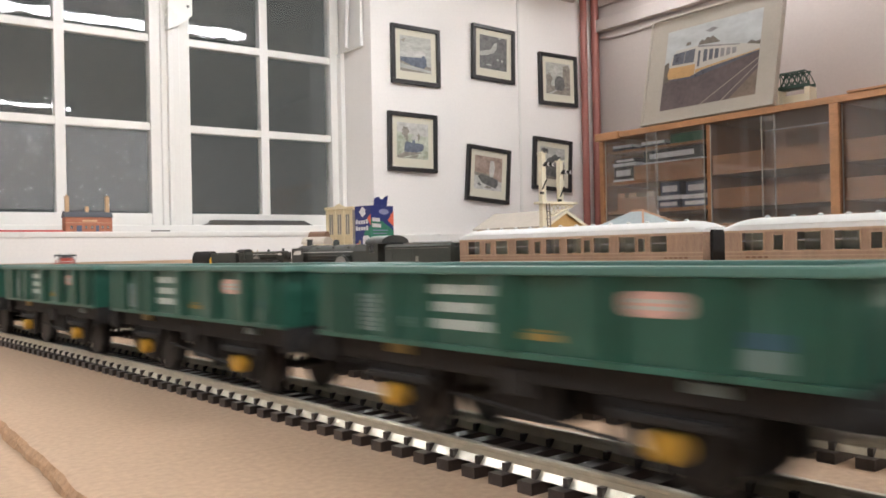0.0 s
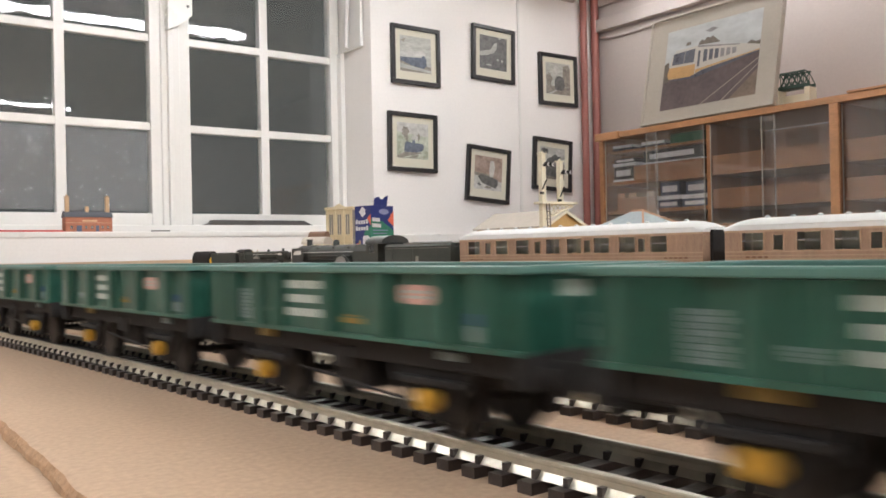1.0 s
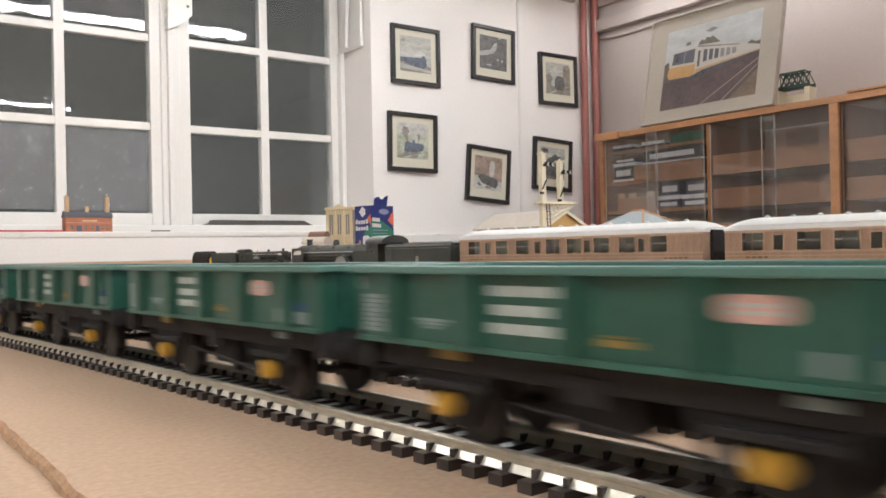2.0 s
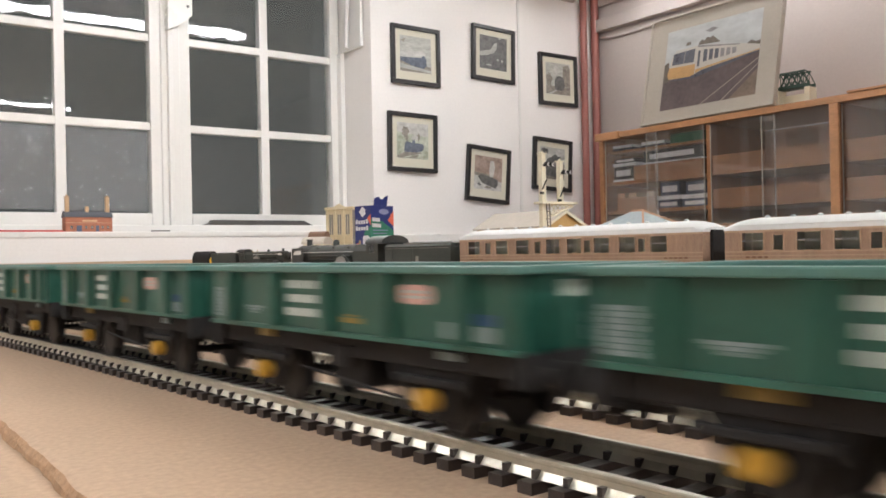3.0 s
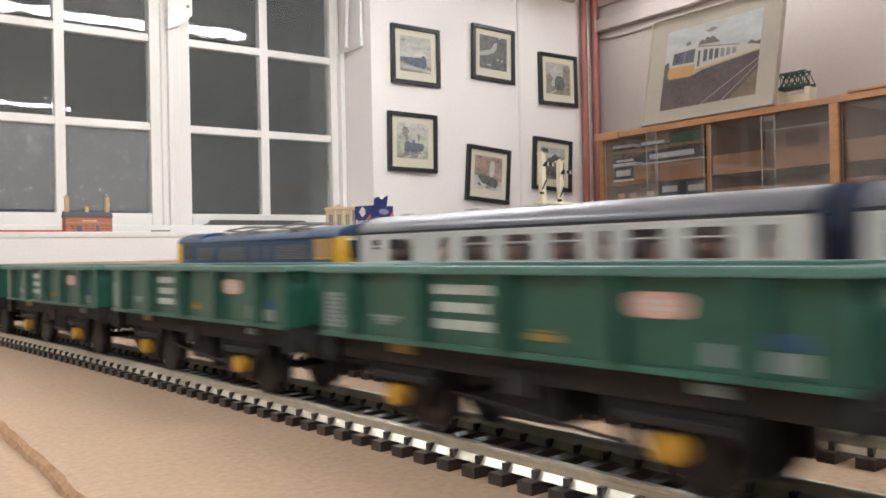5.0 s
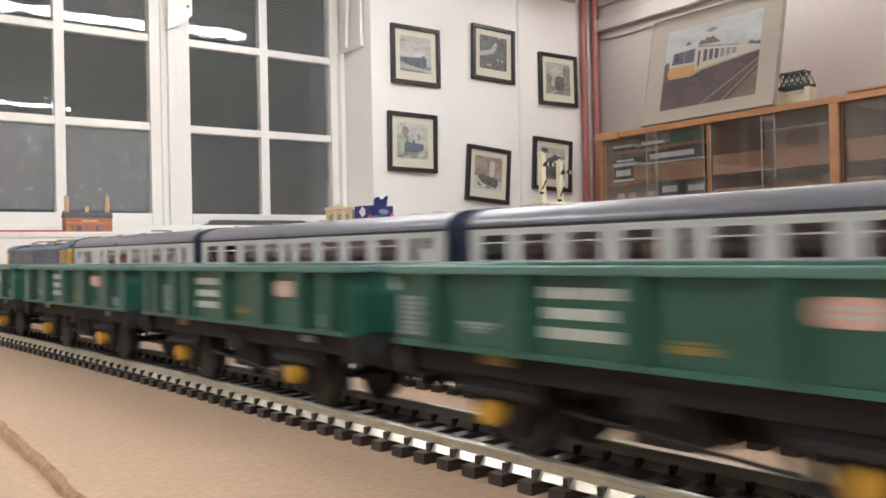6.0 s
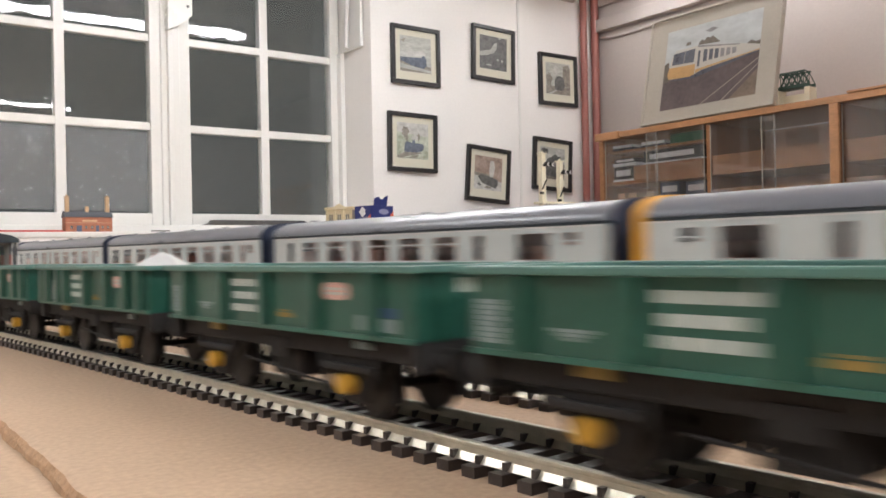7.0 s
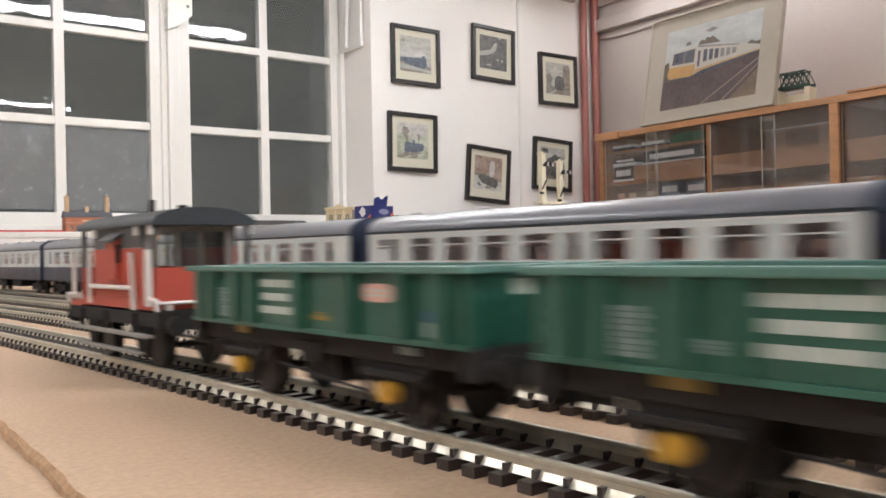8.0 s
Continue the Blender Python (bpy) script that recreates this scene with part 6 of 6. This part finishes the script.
def build_sill_things():
    z = 0.1437
    s = thing("brick_model_station", "small red brick model station with tall chimneys", "model building")
    s.matrix_basis = pose(0.842, 3.555, z)
    w, d, e, r = 0.088, 0.03, 0.058, 0.082
    part("wall", box(B(), -w, w, -d, d, 0, e, 0.001), M["brick_red"], s, "red brick walls")
    f = B()
    prism(f, [(-d - 0.004, e + 0.0002), (d + 0.004, e + 0.0002), (0.004, r), (-0.004, r)], -w - 0.003, w + 0.003, "x")
    part("roof", f, M["slate"], s, "dark slate roof")
    for x in (-w + 0.012, w - 0.012):
        c = box(B(), x - 0.007, x + 0.007, -0.008, 0.008, 0.074, 0.136, 0.001)
        box(c, x - 0.009, x + 0.009, -0.010, 0.010, 0.1361, 0.140)
        rod(c, (x, 0, 0.140), (x, 0, 0.147), 0.004, 8)
        part("chimney", c, M["chimney"], s, "tall buff chimney")
    part("small_chimney", box(B(), -0.008, 0.004, -0.008, 0.004, 0.078, 0.102, 0.001), M["chimney"], s)
    part("band", box(B(), -w, w, -d - 0.001, -d - 0.0001, 0.034, 0.037), M["terracotta"], s)
    part("sign", box(B(), -0.026, 0.030, -d - 0.0014, -d - 0.0002, 0.040, 0.047), M["chimney"], s)
    for x, hw, hh in ((-0.066, 0.005, 0.012), (-0.012, 0.004, 0.012), (0.010, 0.005, 0.012), (0.050, 0.004, 0.012), (0.070, 0.004, 0.012)):
        q = part("window", box(B(), x - hw, x + hw, -d - 0.0014, -d - 0.0001, 0.012, 0.012 + hh), M["slate"], s)
        part("window_bar", box(B(), x - hw, x + hw, -d - 0.002, -d - 0.0015, 0.017, 0.0182), M["cream_pale"], q)
    for x, hw in ((-0.038, 0.010), (0.030, 0.006)):
        part("door", box(B(), x - hw, x + hw, -d - 0.0012, -d - 0.0001, 0.0, 0.025), M["case_blue"], s)
    t = thing("red_ruler", "red plastic straightedge lying on the window sill", "ruler")
    t.matrix_basis = pose(0.565, 3.53, z, 0, 0, 0.5)
    part("blade", box(B(), -0.19, 0.185, -0.012, 0.012, 0, 0.004, 0.001), M["red_plastic"], t)
    part("ridge", box(B(), -0.18, 0.18, -0.004, 0.004, 0.0041, 0.0075, 0.001), M["red_plastic"], t)
    k = thing("metal_strip", "small grey metal strip on the window sill", "metal strip")
    k.matrix_basis = pose(1.12, 3.51, z)
    part("bar", box(B(), -0.04, 0.036, -0.006, 0.006, 0, 0.005, 0.001), M["dark_grey"], k)
    g = thing("dark_tray", "long dark grey tray on the window ledge", "tray")
    g.matrix_basis = pose(1.665, 3.742, 0.1785)
    part("tray", prism(B(), [(-0.29, 0), (0.26, 0), (0.215, 0.020), (-0.235, 0.024), (-0.25, 0.010)], -0.03, 0.03, "y"), M["dark_grey"], g)
    part("rim", box(B(), -0.232, 0.212, -0.031, -0.0301, 0.0195, 0.0225), M["case_black"], g)


def build_load():
    b = B()
    rnd = random.Random(3)
    ny, nx = 9, 5
    grid = []
    for i in range(ny):
        row = []
        for j in range(nx):
            u, v = i / (ny - 1), j / (nx - 1)
            ridge = min(u / 0.72, (1 - u) / 0.28) * (1 - 0.5 * abs(2 * v - 1))
            row.append(b.verts.new((-0.0130 + 0.028 * v, -0.0500 + 0.046 * u, 0.0195 + 0.0170 * max(0, ridge) + rnd.uniform(-0.0006, 0.0006))))
        grid.append(row)
    for i in range(ny - 1):
        for j in range(nx - 1):
            b.faces.new((grid[i][j], grid[i][j + 1], grid[i + 1][j + 1], grid[i + 1][j]))
    geom = bmesh.ops.extrude_face_region(b, geom=b.faces[:])
    for v in geom["geom"]:
        if isinstance(v, bmesh.types.BMVert):
            v.co.z -= 0.0011
    bmesh.ops.recalc_face_normals(b, faces=b.faces)
    return b


build_room()
build_window()
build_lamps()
build_boards()

SPACE = 0.0508
SIDING = 8 * SPACE
track("near_track", 0.0, -2.6, 2.9, (-0.15, 1.45), "bright-railed model track on dark plastic sleepers")
track("second_track", SPACE, -1.0, 2.6, None, "empty model track on dark plastic sleepers")
track("third_track", 2 * SPACE, -1.0, 2.6, None, "empty model track on dark plastic sleepers")
track("express_track", 3 * SPACE, -4.6, 2.9, None, "model track carrying the express train")
track("siding_track", SIDING, -0.6, 2.2, None, "model siding holding steam engine and teak coaches")

for x, z, turn, kind in ((2.402, 1.021, 0, 0), (2.909, 1.090, 1.5, 1), (3.385, 1.001, -0.5, 2), (2.374, 0.585, 0.8, 3), (2.857, 0.442, 4.5, 4), (3.327, 0.516, 3.2, 5)):
    build_picture(x, z, turn, kind)
build_cabinet()
build_large_picture()
build_bridge()
build_signal()
build_station()
build_town_house()
build_carton()
build_sill_things()

def shorten(ob, k):
    for o in ob.children_recursive:
        o.data.transform(Matrix.Diagonal((1, k, 1, 1)))
    return ob


# the siding: teak coaches and a steam engine
teak_a = build_teak_coach([(0.0984, "w"), (0.0848, "d"), (0.0636, "w"), (0.0393, "w"), (0.0262, "d"), (0.0053, "w"), (-0.0171, "w"), (-0.0262, "d"), (-0.0444, "w"), (-0.0683, "w"), (-0.0773, "d"), (-0.0962, "w")])
teak_b = build_teak_coach([(0.0980, "w"), (0.0851, "d"), (0.0616, "w"), (0.0389, "w"), (0.0263, "d"), (0.0040, "w"), (-0.0190, "w"), (-0.0330, "d"), (-0.0500, "w"), (-0.0750, "w"), (-0.0850, "d"), (-0.1080, "w")])


def on_siding(ob, y):
    s = float(np.interp(y, YS, LENGTH)) - 0.04
    ob.matrix_basis = rail_pose(s, SIDING)


on_siding(shorten(teak_a, 0.950), 0.4715)
on_siding(teak_b, 0.2235)
engine = shorten(build_steam_loco(), 0.960)
on_siding(engine, 0.7435)
far_engine = shorten(build_steam_loco(), 0.98)
tagged(far_engine, "black model steam locomotive standing on the far board")
far_engine.matrix_basis = pose(0.946, 2.182, HEAD, 0, 0, -158)
far_bed = track("far_track", 0.0, -0.03, 0.33, None, "short model track under the far engine")
far_bed.matrix_basis = pose(0.946, 2.182, 0, 0, 0, -158) @ Matrix.Translation((-line(0.15), -0.15, 0))
tunnel = thing("model_railcar", "dark model railcar with orange front panel", "railcar")
tunnel.matrix_basis = pose(0.907, 2.410, 0.0, 0, 0, -158)
part("body", arc_roof(B(), 0.018, 0.030, 0.052, -0.05, 0.02, 0.022), M["black"], tunnel, smooth=True)
part("front_panel", arc_roof(B(), 0.0165, 0.026, 0.037, 0.0201, 0.021, 0.016), M["loco_yellow"], tunnel, "orange front panel")
part("frame", box(B(), -0.014, 0.014, -0.05, 0.02, 0.0, 0.0079), M["black"], tunnel)

# the trains
five = build_wagon()
seven = build_wagon(ribs=(0.0065, 0.0125, 0.0255, 0.0325, 0.053, 0.0715, 0.088, 0.0985), data=0.0130, note=0.0250)
tagged(seven, "green open box wagon with closely spaced ribs, pale markings")
WAGONS = 24
wagons, used = [], set()
for i in range(WAGONS):
    kind = seven if i in (0, 1, 4, 9, 16, 17, 18, 19, 20, 21) else five
    wagons.append(kind if kind not in used else copy_thing(kind, Matrix.Identity(4)))
    used.add(kind)
van = build_brake_van()
far_van = copy_thing(van, Matrix.Identity(4))
tagged(far_van, "red brake van running along the far side")
paper = tagged(part("crumpled_load", build_load(), M["load"], wagons[1], "white folded paper lying in the wagon"))

loco = shorten(build_electric_loco(), 0.100 / 0.115)
CORRIDOR = [("t", 0.1070), ("d", 0.0980), ("w", 0.0775), ("w", 0.0535), ("w", 0.0295), ("w", 0.0055), ("d", -0.0124), ("w", -0.0305), ("w", -0.0555), ("w", -0.0805), ("w", -0.1040)]
BRAKE = [("t", 0.1015), ("g", 0.0820), ("d", 0.0508), ("w", 0.0295), ("w", 0.0050), ("w", -0.0195), ("d", -0.0380), ("w", -0.0565), ("w", -0.0810), ("d", -0.1010)]
brake_coach = build_coach(BRAKE, 0.1150)
turned_corridor = build_coach(CORRIDOR, 0.1188, True)
corridor = build_coach(CORRIDOR, 0.1188)
turned_brake = build_coach(BRAKE, 0.1188, True)
second_brake = build_coach(BRAKE, 0.1188)
still = Matrix.Identity(4)
coaches = [brake_coach, turned_corridor, copy_thing(turned_corridor, still), turned_brake, second_brake, corridor, copy_thing(corridor, still), copy_thing(turned_corridor, still)]
for i, c in enumerate(coaches):
    for s in (-1, 1):
        if i == 4 and s == 1:
            coach_end(c, s, 0.1188, "orange", "orange end panel")
        else:
            coach_end(c, s, 0.1188 if i else 0.1150, "gangway", "dark blue coach end")

# way of the last wagon's far end along the track, by time
WAY = [(0.0, 2.4215), (0.5, 2.2656), (1.0, 2.1120), (1.5, 1.9572), (1.7, 1.8965), (2.25, 1.7330), (2.8, 1.5712), (3.0, 1.5148), (3.5, 1.3785), (4.0, 1.2455), (4.3, 1.1668), (4.5, 1.1148), (4.7, 1.0629), (5.25, 0.9185), (5.8, 0.7750),
       (6.0, 0.7233), (6.5, 0.5937), (7.0, 0.4645), (7.5, 0.3368), (7.8, 0.2622), (8.0, 0.2115)]
PITCH_W = 0.1195


def way(t):
    ts, ws = zip(*WAY)
    return float(np.interp(t, ts, ws))


def express(t):
    """Way of the engine's rear end."""
    return 0.1660 + 0.412 * (t - 4.5)


def motions():
    times = [t for t, _ in WAY]
    for i, w in enumerate(wagons):
        walk(w, [(t, rail_pose(way(t) - 0.052 - i * PITCH_W)) for t in times])
    walk(van, [(t, rail_pose(way(t) + 0.0655)) for t in times])
    steps = [0.0, 1.0, 2.0, 3.0, 3.5, 4.0, 4.5, 5.0, 5.5, 6.0, 6.5, 7.0, 7.5, 8.0]
    off = 3 * SPACE
    walk(loco, [(t, rail_pose(express(t) + 0.094, off)) for t in steps])
    for i, c in enumerate(coaches):
        walk(c, [(t, rail_pose(express(t) - 0.1262 - 0.2505 * i - (0.0055 if i == 0 else 0), off)) for t in steps])
    walk(far_van, [(t, pose(0.640 - 0.275 * t, 3.02, HEAD, 0, 0, 90)) for t in (0.0, 2.0, 4.0, 6.0, 8.0)])


motions()
